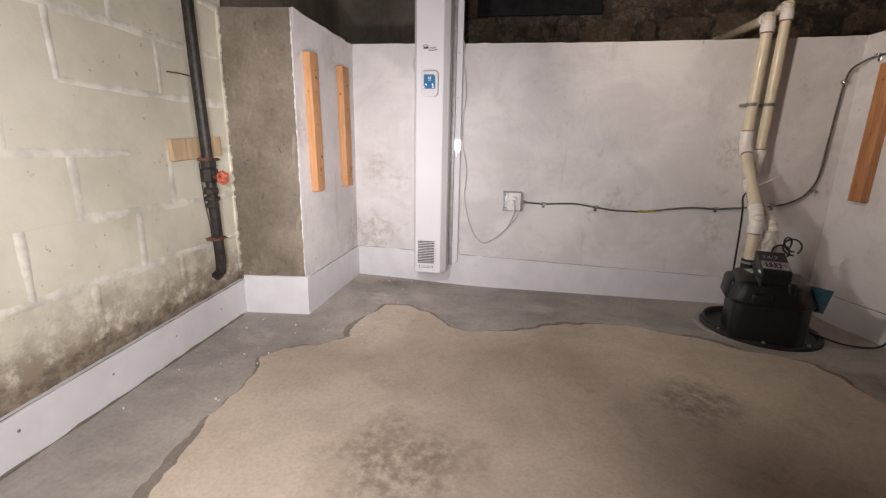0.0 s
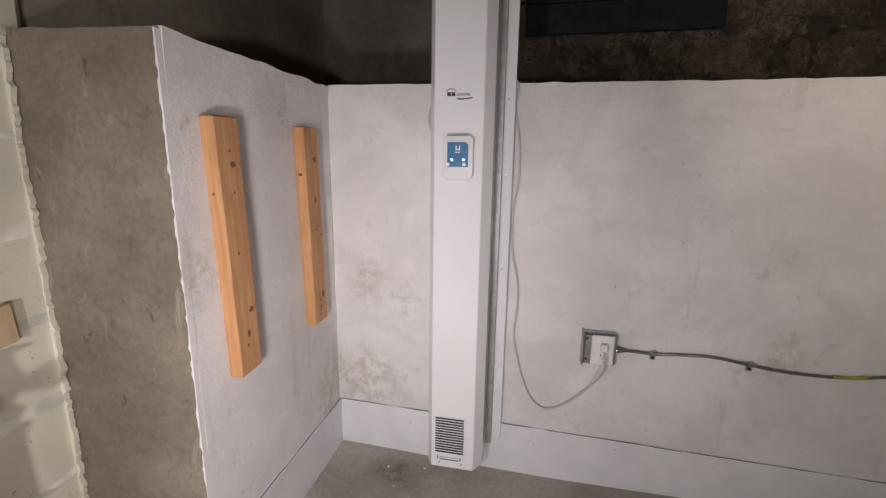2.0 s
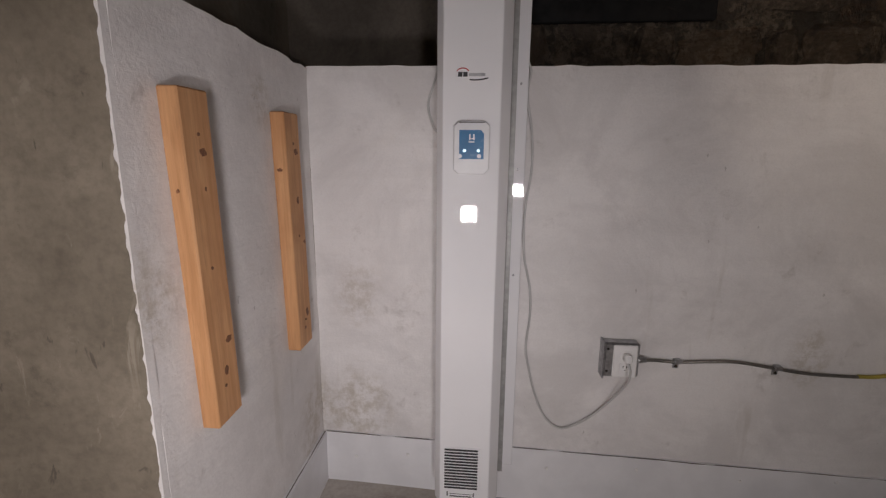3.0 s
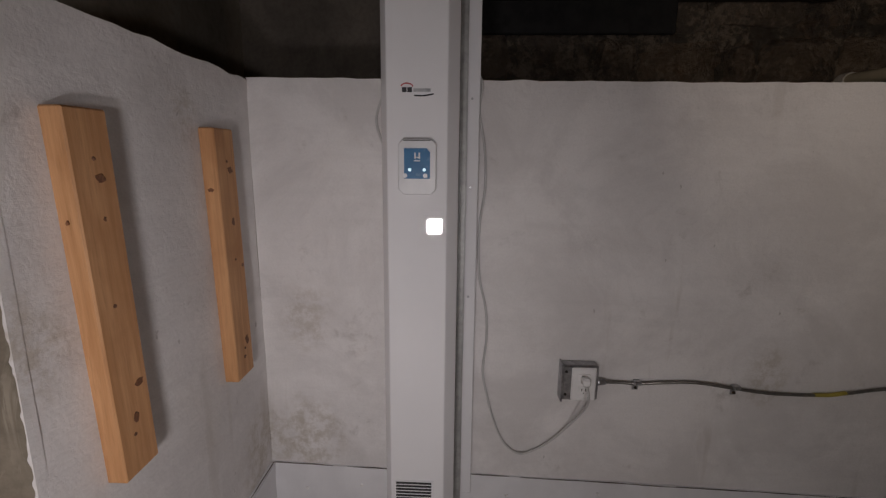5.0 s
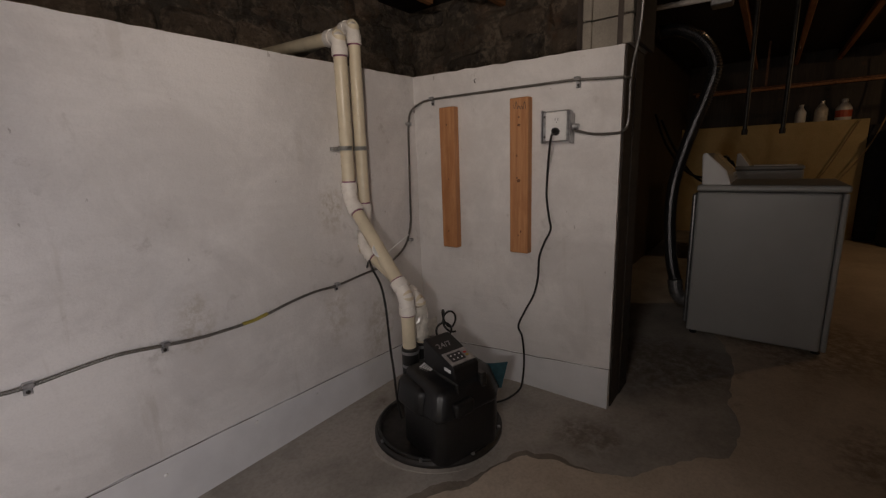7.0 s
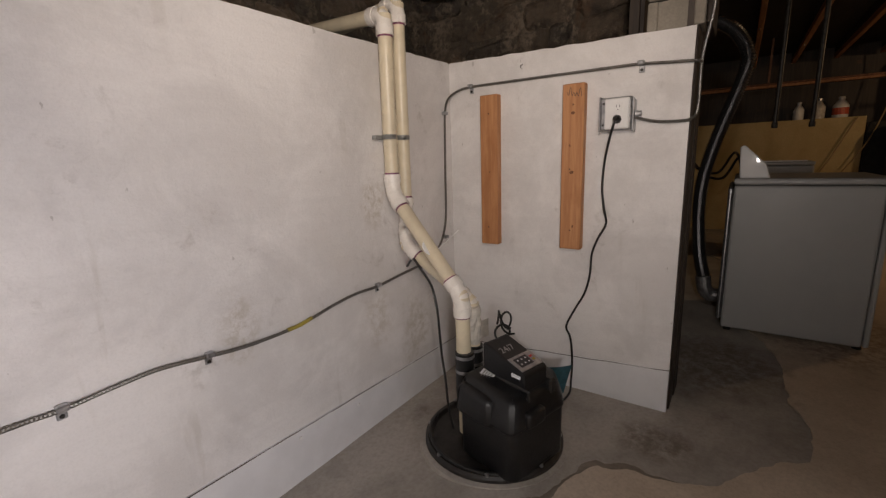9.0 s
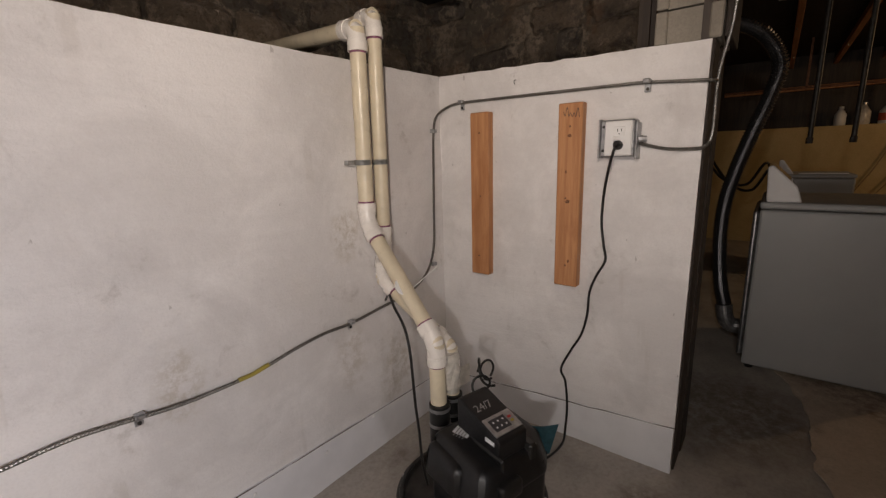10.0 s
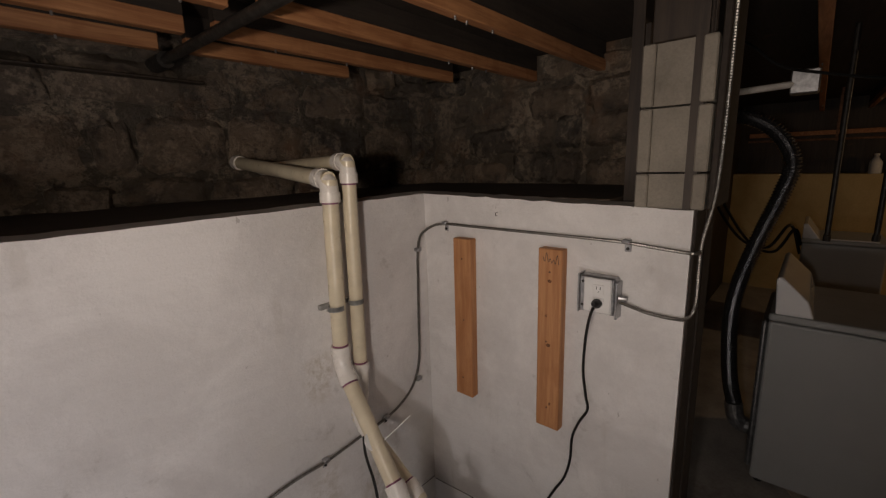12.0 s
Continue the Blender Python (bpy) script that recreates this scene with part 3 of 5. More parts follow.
def ridge(u0, u1, v0, v1):
    """A low rounded ridge of mortar on the wall face, from (u0, v0) to (u1, v1)."""
    bm = bmesh.new()
    n = max(3, int(max(abs(u1 - u0), abs(v1 - v0)) / 0.045))
    rows = []
    for i in range(n + 1):
        u, v = u0 + (u1 - u0) * i / n, v0 + (v1 - v0) * i / n
        across = (0, 1) if abs(u1 - u0) > abs(v1 - v0) else (1, 0)
        wob = 0.006 * noise.noise((u * 6, v * 6, 2.2))
        w = 0.016 + 0.010 * noise.noise((u * 8, v * 8, 7.7))
        h = 0.003 + 0.003 * noise.noise((u * 5, v * 5, 4.4))
        rows.append([bm.verts.new((d, u + across[0] * (k * w + wob), v + across[1] * (k * w + wob))) for k, d in ((-1.3, -0.003), (-0.7, h * 0.7), (0, h), (0.7, h * 0.7), (1.3, -0.003))])
    for a, b in zip(rows, rows[1:]):
        for k in range(4):
            bm.faces.new((a[k], b[k], b[k + 1], a[k + 1]))
    return bm


for c in range(1, 11):
    z0, z1 = c * COURSE, min((c + 1) * COURSE, DECK)
    if z1 - z0 < 0.05:
        continue
    y = -0.44 if c % 2 else -0.215
    cuts = [0.02]
    while y > -3.9:
        if y < 0:
            cuts.append(y)
        y -= LONG
    for a, b in zip(cuts, cuts[1:]):
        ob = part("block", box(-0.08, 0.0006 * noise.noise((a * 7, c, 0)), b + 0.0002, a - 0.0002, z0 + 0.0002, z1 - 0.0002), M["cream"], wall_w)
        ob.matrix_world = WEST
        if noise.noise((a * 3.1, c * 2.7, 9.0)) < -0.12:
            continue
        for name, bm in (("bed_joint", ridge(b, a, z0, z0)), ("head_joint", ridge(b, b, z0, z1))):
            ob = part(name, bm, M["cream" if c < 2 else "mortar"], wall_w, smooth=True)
            ob.matrix_world = WEST
structure("wall_west_upper", moved(box(-0.2, -0.004, 0.021, 2.0, 0, DECK), WEST), M["tan_plaster"], "rough tan plastered wall above the ledge")
crack = [(0.001 + 0.001 * (k % 2), 0.018 + 0.008 * noise.noise((k * 0.5, 4, 1)), 0.2 + k * 0.04) for k in range(51)]
ob = part("crack", tube(crack, 0.004, 6, radii=[0.004 + 0.003 * noise.noise((k * 0.6, 1, 1)) for k in range(51)]), M["dirt"], wall_w, "dark crack along the end of the blocks")
ob.matrix_world = WEST
structure("wall_north_upper", box(-1.6, -0.04, 3.9, 4.1, 1.4, DECK), M["plaster"], "dark grey-brown stained plastered wall above the ledge")


def ragged_strip(x_fix, x_side, y, z0, z1, width, seed):
    """A smear with one straight and one ragged edge, standing on the pier face."""
    bm = bmesh.new()
    n = int((z1 - z0) / 0.005)
    rows = []
    for i in range(n + 1):
        z = z0 + (z1 - z0) * i / n
        w = width * (0.75 + 0.45 * noise.noise((z * 6, seed, 0)) + 0.8 * noise.noise((z * 38, seed, 3)) + 0.5 * noise.noise((z * 90, seed, 5)))
        w = max(0.002, w)
        rows.append([bm.verts.new((x, yy, z)) for x, yy in ((x_fix, y + 0.02), (x_fix, y), (x_fix + x_side * w, y), (x_fix + x_side * w, y + 0.012))])
    for a, b in zip(rows, rows[1:]):
        for k in range(3):
            bm.faces.new((a[k], b[k], b[k + 1], a[k + 1]))
    return bm


structure("trim_pier_paint", ragged_strip(-0.7505, -1, 2.213, 0.20, TOP - 0.016, 0.006, 1.5), M["parge"], "ragged edge of white coating on the cement pier")
structure("trim_pier_mortar", ragged_strip(-1.105, 1, 2.166, 0.16, TOP - 0.03, 0.013, 7.1), M["cream"], "rough cream mortar smeared along the pier corner")

# ---- rubble walls ----
def stone_piece(w, h, d, seed):
    """One rough stone: a bulging, uneven face with sides that run back into the mortar."""
    rnd = random.Random(seed)
    bm = bmesh.new()
    nx, nz = 8, 6
    grid = []
    for i in range(nx + 1):
        col = []
        for k in range(nz + 1):
            u, v = i / nx, k / nz
            rim = min(u, 1 - u, v, 1 - v)
            out = d * (0.45 if rim == 0 else 1.0) + 0.03 * noise.noise((u * 2.5 + seed, v * 2.5, seed * 0.7)) + 0.012 * noise.noise((u * 8 + seed, v * 8, seed * 0.3))
            jx, jz = rnd.uniform(-0.06, 0.06) * w, rnd.uniform(-0.08, 0.08) * h
            cx = 0.08 * w * (1 if i == 0 else -1 if i == nx else 0) if k in (0, nz) else 0
            col.append(bm.verts.new((u * w - w / 2 + jx * 0.6 + cx, -out, v * h - h / 2 + jz * 0.6)))
        grid.append(col)
    for i in range(nx):
        for k in range(nz):
            bm.faces.new((grid[i][k], grid[i + 1][k], grid[i + 1][k + 1], grid[i][k + 1]))
    loop = [grid[i][0] for i in range(nx + 1)] + [grid[nx][k] for k in range(1, nz + 1)] + [grid[i][nz] for i in range(nx - 1, -1, -1)] + [grid[0][k] for k in range(nz - 1, 0, -1)]
    back = [bm.verts.new((v.co.x * 1.02, 0.03, v.co.z * 1.02)) for v in loop]
    for i in range(len(loop)):
        j = (i + 1) % len(loop)
        bm.faces.new((loop[i], back[i], back[j], loop[j]))
    return bm


def rubble(parent, run, z0, z1, frame_pose, seed):
    rnd = random.Random(seed)
    z, k = z0, 0
    while z < z1 - 0.05:
        h = min(rnd.choice((0.15, 0.20, 0.25)), z1 - z)
        s = -rnd.uniform(0, 0.2)
        while s < run - 0.1:
            w = rnd.uniform(0.14, 0.26) if rnd.random() < 0.35 else rnd.uniform(0.30, 0.52)
            w = min(w, run - s)
            k += 1
            ob = part("stone", stone_piece(w - 0.028, h - 0.026 + rnd.uniform(-0.01, 0.008), rnd.uniform(0.025, 0.075), seed * 100 + k), M["stone"], parent, smooth=True)
            ob.matrix_world = frame_pose @ pose(s + w / 2, 0, z + h / 2 + rnd.uniform(-0.025, 0.025), 0, rnd.uniform(-6, 6), 0)
            s += w
        z += h


wall_sn = structure("wall_north_stone", box(-0.04, 3.4, 3.882, 4.1, 1.4, DECK), M["bed"], "dark rubble stone foundation wall with crumbling mortar")
rubble(wall_sn, 3.3, TOP - 0.03, 2.24, pose(-0.04, 3.9, 0), 3)
wall_se = structure("wall_east_stone", box(3.182, 3.4, 2.242, 3.882, 0, DECK), M["bed"], "dark rubble stone foundation wall with crumbling mortar")
rubble(wall_se, 1.62, TOP - 0.03, 2.24, pose(3.2, 3.88, 0, 0, 0, -90), 9)

# dark board under the sill of the north stone wall
sill = thing("sill_board", (0, 0, 0), "black board fixed along the rubble wall", "board", kind="structure")
part("board", box(-0.03, 0.90, 3.80, 3.828, 1.885, DECK - 0.003, 0.004), M["black_board"], sill)
part("lip", box(-0.03, 1.60, 3.775, 3.828, 2.026, 2.036, 0.003), M["clad"], sill, "narrow brown lip along the board")

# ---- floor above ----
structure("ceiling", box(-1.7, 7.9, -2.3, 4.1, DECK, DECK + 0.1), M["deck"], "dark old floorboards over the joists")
JZ = 2.112


def joist(x0, x1, y, z=JZ, label="bare orange fir floor joist with nail ends"):
    ob = thing("joist", (x0, y, z), label, "joist", "floor joists")
    part("beam", box(0, x1 - x0, 0, 0.042, 0, 0.056, 0.003), M["joist"], ob)
    # the joist is near-black above its fir-coloured band
    part("upper_beam", box(0, x1 - x0, 0.004, 0.040, 0.0565, DECK - z - 0.002), M["deck"], ob, "near-black upper part of the joist above the fir")
    rnd = random.Random(int(x0 * 100 + y * 1000))
    for _ in range(3):
        s = rnd.uniform(0.15, x1 - x0 - 0.1)
        part("nail", moved(lathe([(0.004, 0), (0.004, 0.012), (0.001, 0.014)], 6), pose(s, rnd.uniform(0.012, 0.03), 0.001, 180)), M["galv"], ob)
    return ob


for y, x1 in ((2.61, 3.17), (3.01, 3.16), (3.35, 2.80), (3.625, 2.27)):
    joist(1.49, x1, y)
    joist(-0.45, 1.40, y + 0.02)
joist(-1.0, 2.63, 2.075)
for y in (1.72, 1.32, 0.92, 0.52, 0.12, -0.3, -0.7, -1.1, -1.5, -1.9):
    joist(-1.0, 7.5, y)
beam = thing("iron_gas_pipe", (1.44, 0, JZ - 0.002), "dark iron pipe under the joists ending in a wall socket", "pipe")
part("pipe", tube([(0.0, -2.1, -0.017), (0.0, 3.80, -0.017)], 0.019, 14), M["iron"], beam, smooth=True)
part("socket", tube([(0.0, 3.72, -0.017), (0.0, 3.88, -0.017)], 0.032, 16), M["iron"], beam, smooth=True)

# ---- enclosing walls of the rest of the basement ----
structure("wall_south", box(-1.7, 7.9, -2.4, -2.2, 0, DECK), M["yellow_wall"], "plain painted basement wall")
structure("wall_far_east", box(7.3, 7.6, 0.62, 2.5, 0, 1.41), M["yellow_wall"], "yellow-painted low basement wall with a ledge on top")
structure("wall_far_east_upper", box(7.6, 7.7, -2.2, 2.5, 0, DECK), M["clad"], "dark timber wall above the ledge")
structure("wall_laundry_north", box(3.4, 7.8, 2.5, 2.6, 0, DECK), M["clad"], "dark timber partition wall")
# the end planks take the near-black deck wood, which paints in their shade
side = structure("wall_east_side", box(2.16, 2.42, 1.960, 1.99, 0, DECK), M["clad"], "dark brown timber cladding on the wall end, its planks blackened as shade")
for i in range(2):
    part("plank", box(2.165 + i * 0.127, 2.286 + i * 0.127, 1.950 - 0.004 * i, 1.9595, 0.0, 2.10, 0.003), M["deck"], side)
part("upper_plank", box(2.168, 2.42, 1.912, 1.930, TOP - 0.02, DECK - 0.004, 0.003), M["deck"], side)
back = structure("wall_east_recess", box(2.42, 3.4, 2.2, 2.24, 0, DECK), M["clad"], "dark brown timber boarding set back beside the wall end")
rnd = random.Random(5)
# the last three planks have a lighter tone of the cladding
for i in range(8):
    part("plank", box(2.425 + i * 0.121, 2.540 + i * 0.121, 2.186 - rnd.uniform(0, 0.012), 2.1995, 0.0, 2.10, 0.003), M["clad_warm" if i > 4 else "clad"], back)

# crumbs of plaster on the new cement
crumbs = bmesh.new()
rnd = random.Random(21)
for i in range(34):
    x, y = (rnd.uniform(-0.98, -0.62), rnd.uniform(1.2, 2.15)) if i < 22 else (rnd.uniform(-0.6, -0.3), rnd.uniform(2.0, 2.9))
    r = rnd.uniform(0.0015, 0.005)
    t = bmesh.ops.create_icosphere(crumbs, subdivisions=1, radius=r, matrix=pose(x, y, 0.009 if (x > -0.6 and y < 2.4) else r * 0.5, rnd.uniform(0, 90), rnd.uniform(0, 90), 0))
tagged(part("plaster_crumbs", crumbs, M["skirt"], None, "scattered white crumbs of plaster on the cement floor"), category="debris", kind="stuff")

# ---- things: blocks and boards ----
pier = thing("block_pier", (2.152, 1.934, TOP - 0.025), "stack of grey hollow concrete blocks on the ledge", "block pier")
z = 0.0
for h in (0.106, 0.186, 0.176):
    bm = box(0.014, 0.26, 0.03, 0.157, z + 0.003, z + h - 0.003)
    for y0, y1 in ((0.0, 0.035), (0.152, 0.187)):
        box(0, 0.26, y0, y1, z + 0.003, z + h - 0.003, 0.004, bm)
    part("block", bm, M["block"], pier)
    z += h
part("cap", box(0.02, 0.25, 0.01, 0.17, z, JZ - TOP + 0.023, 0.004), M["clad"], pier, "dark timber packing under the joist")


def wall_board(at, turn, width, length, thick, label, group, mat="fir", lean=0.0):
    """A board standing off a wall: local +y faces the room."""
    ob = thing("wooden_board", at, label, "board", group, turn=turn)
    ob.matrix_world = ob.matrix_world @ pose(0, 0, 0, 0, lean, 0)
    bm = box(-width / 2, width / 2, 0, thick, 0, length, 0.003)
    part("plank", bm, M[mat], ob)
    for z in (0.12, 0.5, 0.88):
        part("screw", moved(lathe([(0.004, 0), (0.0035, 0.002), (0.001, 0.003)], 8), pose(random.uniform(-0.01, 0.01), thick - 0.0005, length * z, -90)), M["rust"], ob)
    return ob


def knots(board, marks, face_y, side_x):
    """Dark knots on a board's face (x, z) or on its edge (None, z)."""
    for i, (x, z, r) in enumerate(marks):
        r *= 1.35
        disc = lathe([(r, 0), (r * 0.9, 0.0012)], 10)
        for v in disc.verts:
            v.co.y *= 1.25 if i % 2 else 0.8
            v.co.x *= 0.75 if i % 2 else 1.0
            v.co.x += 0.25 * r * math.sin(v.co.y * 900 + i)
        m = pose(side_x, face_y * 0.45, z, 0, 90 if side_x > 0 else -90) if x is None else pose(x, face_y - 0.0004, z, -90)
        part("knot", moved(disc, m), M["knot"], board)


LAB = "bare fir board with knots screwed upright to the white wall"
w1 = wall_board((-0.751, 2.380, 0.654), -90, 0.088, 0.694, 0.040, LAB, "upright boards", lean=2.1)
w2 = wall_board((-0.751, 2.796, 0.645), -90, 0.092, 0.708, 0.041, LAB, "upright boards", lean=1.8)
wall_board((2.15, 2.766, 0.661), 90, 0.089, 0.693, 0.040, LAB, "upright boards", "fir_red")
b4 = wall_board((2.15, 2.374, 0.670), 90, 0.090, 0.685, 0.041, "bare fir board with a handwritten scrawl near its top", "upright boards", "fir_red")
knots(w1, ((-0.010, 0.577, 0.008), (-0.005, 0.506, 0.003), (-0.022, 0.18, 0.008), (-0.002, 0.115, 0.007), (None, 0.506, 0.003)), 0.040, 0.0445)
knots(w2, ((-0.015, 0.60, 0.009), (-0.008, 0.46, 0.007), (-0.034, 0.33, 0.005), (-0.02, 0.105, 0.009), (0.0, 0.06, 0.005), (None, 0.55, 0.005)), 0.041, 0.0465)
knots(b4, ((0.0, 0.57, 0.006), (0.01, 0.44, 0.004), (0.0, 0.33, 0.007), (-0.01, 0.10, 0.004)), 0.041, 0.046)
scr = [(-0.034 + 0.0066 * i, 0.0415, 0.642 + (0.008 if i % 2 else -0.006) + (0.014 if i in (1, 7) else -0.004) + 0.001 * i) for i in range(10)]
part("scrawl", tube(smooth_line(scr, 4), 0.0010, 5), M["ink"], b4, "black handwritten scrawl")


# ---- things: ventilation unit ----
unit = thing("ventilation_unit", (-0.195, 3.0, 0.10), "tall white enamelled ventilation duct unit hung on the wall", "ventilation unit")
prof = [(-0.105, -0.02), (-0.105, -0.175), (-0.085, -0.21), (0.075, -0.21), (0.105, -0.165), (0.105, -0.02)]
part("cover", prism(prof, 0, DECK - 0.105, None, 0.003), M["enamel"], unit)
part("back_rail", box(0.11, 0.165, -0.035, -0.016, 0.03, DECK - 0.105, 0.002), M["enamel"], unit)
part("back_gap", box(0.1055, 0.128, -0.06, -0.037, 0.02, DECK - 0.105), M["strap"], unit)
for z in (0.42, 0.75, 1.1, 1.36):
    part("screw", moved(lathe([(0.004, 0), (0.003, 0.003)], 8), pose(0.122 + 0.02 * (z > 0.5), -0.036, z, 90)), M["galv"], unit)
grille = part("grille", box(-0.078, 0.046, -0.2125, -0.2095, 0.045, 0.215, 0.001), M["enamel"], unit)
for i in range(14):
    part("slot", box(-0.07, 0.038, -0.2145, -0.212, 0.066 + i * 0.0107, 0.0715 + i * 0.0107), M["slot"], grille)
for x0, x1, z0, z1 in ((-0.062, -0.058, 0.036, 0.052), (0.024, 0.028, 0.036, 0.052), (-0.052, 0.02, 0.034, 0.036), (-0.052, 0.02, 0.044, 0.0455)):
    part("vent_mark", box(x0, x1, -0.2125, -0.2095, z0, z1), M["slot"], grille)
part("bottom_screw", moved(lathe([(0.004, 0), (0.003, 0.003)], 8), pose(-0.055, -0.209, 0.02, 90)), M["galv"], unit)
part("bottom_screw", moved(lathe([(0.004, 0), (0.003, 0.003)], 8), pose(0.03, -0.209, 0.02, 90)), M["galv"], unit)
c = 0.014
o = [(-0.05, -0.072 + c), (-0.05 + c, -0.072), (0.05 - c, -0.072), (0.05, -0.072 + c), (0.05, 0.072 - c), (0.05 - c, 0.072), (-0.05 + c, 0.072), (-0.05, 0.072 - c)]
panel = part("control_panel", moved(prism(o, 0, 0.022, None, 0.003), pose(-0.003, -0.209, 1.158, 90)), M["grey_case"], unit, "grey plastic control panel with a blue screen")
part("panel_groove", box(-0.038, 0.032, -0.2325, -0.2305, 1.2245, 1.2265), M["slot"], panel)
so = [(-0.034, -0.038), (0.034, -0.038), (0.034, 0.03), (0.025, 0.04), (-0.034, 0.04)]
screen = part("screen", moved(prism(so, 0, 0.002), pose(-0.003, -0.2312, 1.166, 90)), M["blue"], panel, "blue control screen")
for x, z, w, h in ((-0.008, 1.187, 0.004, 0.016), (0.003, 1.187, 0.004, 0.016), (-0.003, 1.183, 0.014, 0.003), (-0.003, 1.174, 0.016, 0.003)):
    part("screen_mark", box(x - w / 2, x + w / 2, -0.2345, -0.2333, z - h / 2, z + h / 2), M["white_ink"], screen)
for x in (-0.022, 0.016):
    part("led", moved(lathe([(0.004, 0), (0.0035, 0.0015)], 10), pose(x, -0.2332, 1.151, 90)), M["bulb_led"], screen)
    part("button_ring", moved(lathe([(0.006, 0), (0.0055, 0.001)], 12), pose(x - 0.004 + 0.4 * x, -0.2332, 1.136, 90)), M["white_ink"], screen)
# its badge: dark bars under a red bow, over a grey swoosh
for x0, x1, z0, z1 in ((-0.044, -0.032, 1.348, 1.360), (-0.030, -0.018, 1.348, 1.360)):
    part("badge_mark", box(x0, x1, -0.2115, -0.2095, z0, z1), M["ink"], unit)
part("badge_word", box(-0.014, 0.03, -0.2115, -0.2095, 1.349, 1.357), M["galv"], unit)
part("badge_bow", tube([(-0.031 + 0.016 * math.cos(a), -0.211, 1.360 + 0.01 * math.sin(a)) for a in (0.2 + 0.3 * k for k in range(10))], 0.0015, 5), M["red"], unit)
part("badge_swoosh", tube([(-0.012 + 0.05 * s, -0.211, 1.340 + 0.010 * s * s - 0.006 * s) for s in (k / 8 for k in range(9))], 0.0018, 5), M["ink"], unit)


# ---- things: sockets, conduit and cords ----
def socket_box(at, turn, label, brackets):
    """A surface socket: local -y faces the room."""
    ob = thing("wall_socket", at, label, "socket", turn=turn)
    bx = part("steel_box", box(-0.062, 0.056, -0.045, 0.0, -0.062, 0.062, 0.006), M["galv"], ob, "galvanised square junction box")
    for z in (-0.04, 0.04):
        part("box_screw", moved(lathe([(0.005, 0), (0.004, 0.002)], 8), pose(-0.05, -0.045, z, 90)), M["iron"], bx)
    part("bracket", box(-0.066, -0.060, -0.05, -0.002, -0.066, 0.066, 0.001), M["galv"], ob)
    plate = part("cover_plate", box(-0.034 if brackets == "one" else -0.044, 0.046, -0.053, -0.0452, -0.058, 0.058, 0.004), M["white_plastic"], ob, "white plastic cover plate")
    for z in (0.022, -0.022):
        f = part("outlet", box(-0.012, 0.024, -0.0555, -0.0532, z - 0.016, z + 0.016, 0.001), M["white_plastic"], plate)
        for dx in (-0.006, 0.006):
            part("slit", box(0.006 + dx - 0.001, 0.006 + dx + 0.001, -0.0565, -0.0556, z, z + 0.009), M["slot"], f)
        part("slit", box(0.0045, 0.0075, -0.0565, -0.0556, z - 0.009, z - 0.006), M["slot"], f)
    if brackets == "both":
        part("bracket", box(0.057, 0.063, -0.05, -0.002, -0.07, 0.05, 0.001), M["galv"], ob)
    part("connector", moved(lathe([(0.012, 0), (0.013, 0.006), (0.010, 0.02), (0.009, 0.03)], 12), pose(0.056, -0.022, -0.004, 0, 90)), M["galv"], ob)
    return ob


s1 = socket_box((0.325, 3.0, 0.565), 0, "white double socket on a steel box with a plugged-in grey cord", "one")
s2 = socket_box((2.15, 2.202, 1.222), -90, "white double socket on a steel box with a black plug", "both")
cord1 = thing("power_cord", (0, 0, 0), "thin grey cord hanging from the ventilation unit to the socket", "cord")
part("plug", box(0.318, 0.345, 2.912, 2.943, 0.572, 0.60, 0.006), M["white_plastic"], cord1)
part("cable", tube(smooth_line([(0.332, 2.92, 0.575), (0.336, 2.905, 0.545), (0.335, 2.93, 0.49), (0.30, 2.975, 0.40), (0.246, 2.985, 0.335), (0.19, 2.988, 0.293), (0.137, 2.988, 0.277),
     (0.085, 2.988, 0.315), (0.046, 2.99, 0.397), (0.018, 2.99, 0.50), (0.003, 2.99, 0.586), (0.012, 2.99, 0.70), (0.007, 2.99, 0.80), (-0.018, 2.99, 0.92), (-0.021, 2.99, 1.07),
     (-0.006, 2.99, 1.20), (-0.011, 2.99, 1.318), (-0.03, 2.99, 1.43), (-0.022, 2.99, 1.505), (-0.05, 2.985, 1.545), (-0.09, 2.99, 1.55)]), 0.0042, 8), M["cord"], cord1)
part("loop", tube(smooth_line([(-0.30, 2.99, 1.545), (-0.325, 2.988, 1.47), (-0.345, 2.988, 1.40), (-0.325, 2.988, 1.33), (-0.30, 2.99, 1.31)]), 0.0042, 8), M["cord"], cord1)

YN, XE = 2.988, 2.138
cond = thing("armoured_cable", (0, 0, 0), "steel flexible armoured cable clipped along the white walls", "cable")
line = [(0.40, 2.978, 0.561), (0.46, YN, 0.556), (0.52, YN, 0.553), (0.62, YN, 0.560), (0.72, YN, 0.562), (0.845, YN, 0.545), (0.93, YN, 0.534), (1.01, YN, 0.530), (1.15, YN, 0.532),
        (1.30, YN, 0.556), (1.42, YN, 0.568), (1.546, YN, 0.566), (1.70, YN, 0.580), (1.852, YN, 0.594), (1.95, YN, 0.625), (2.02, YN, 0.68), (2.06, YN, 0.78), (2.068, YN, 0.95),
        (2.075, YN, 1.15), (2.082, YN, 1.28), (2.095, 2.978, 1.352), (2.125, 2.94, 1.39), (XE, 2.875, 1.403), (XE, 2.7, 1.403), (XE, 2.43, 1.401), (XE, 2.2, 1.399), (XE, 2.13, 1.397), (XE, 2.02, 1.388),
        (2.14, 1.950, 1.383), (2.17, 1.935, 1.383)]
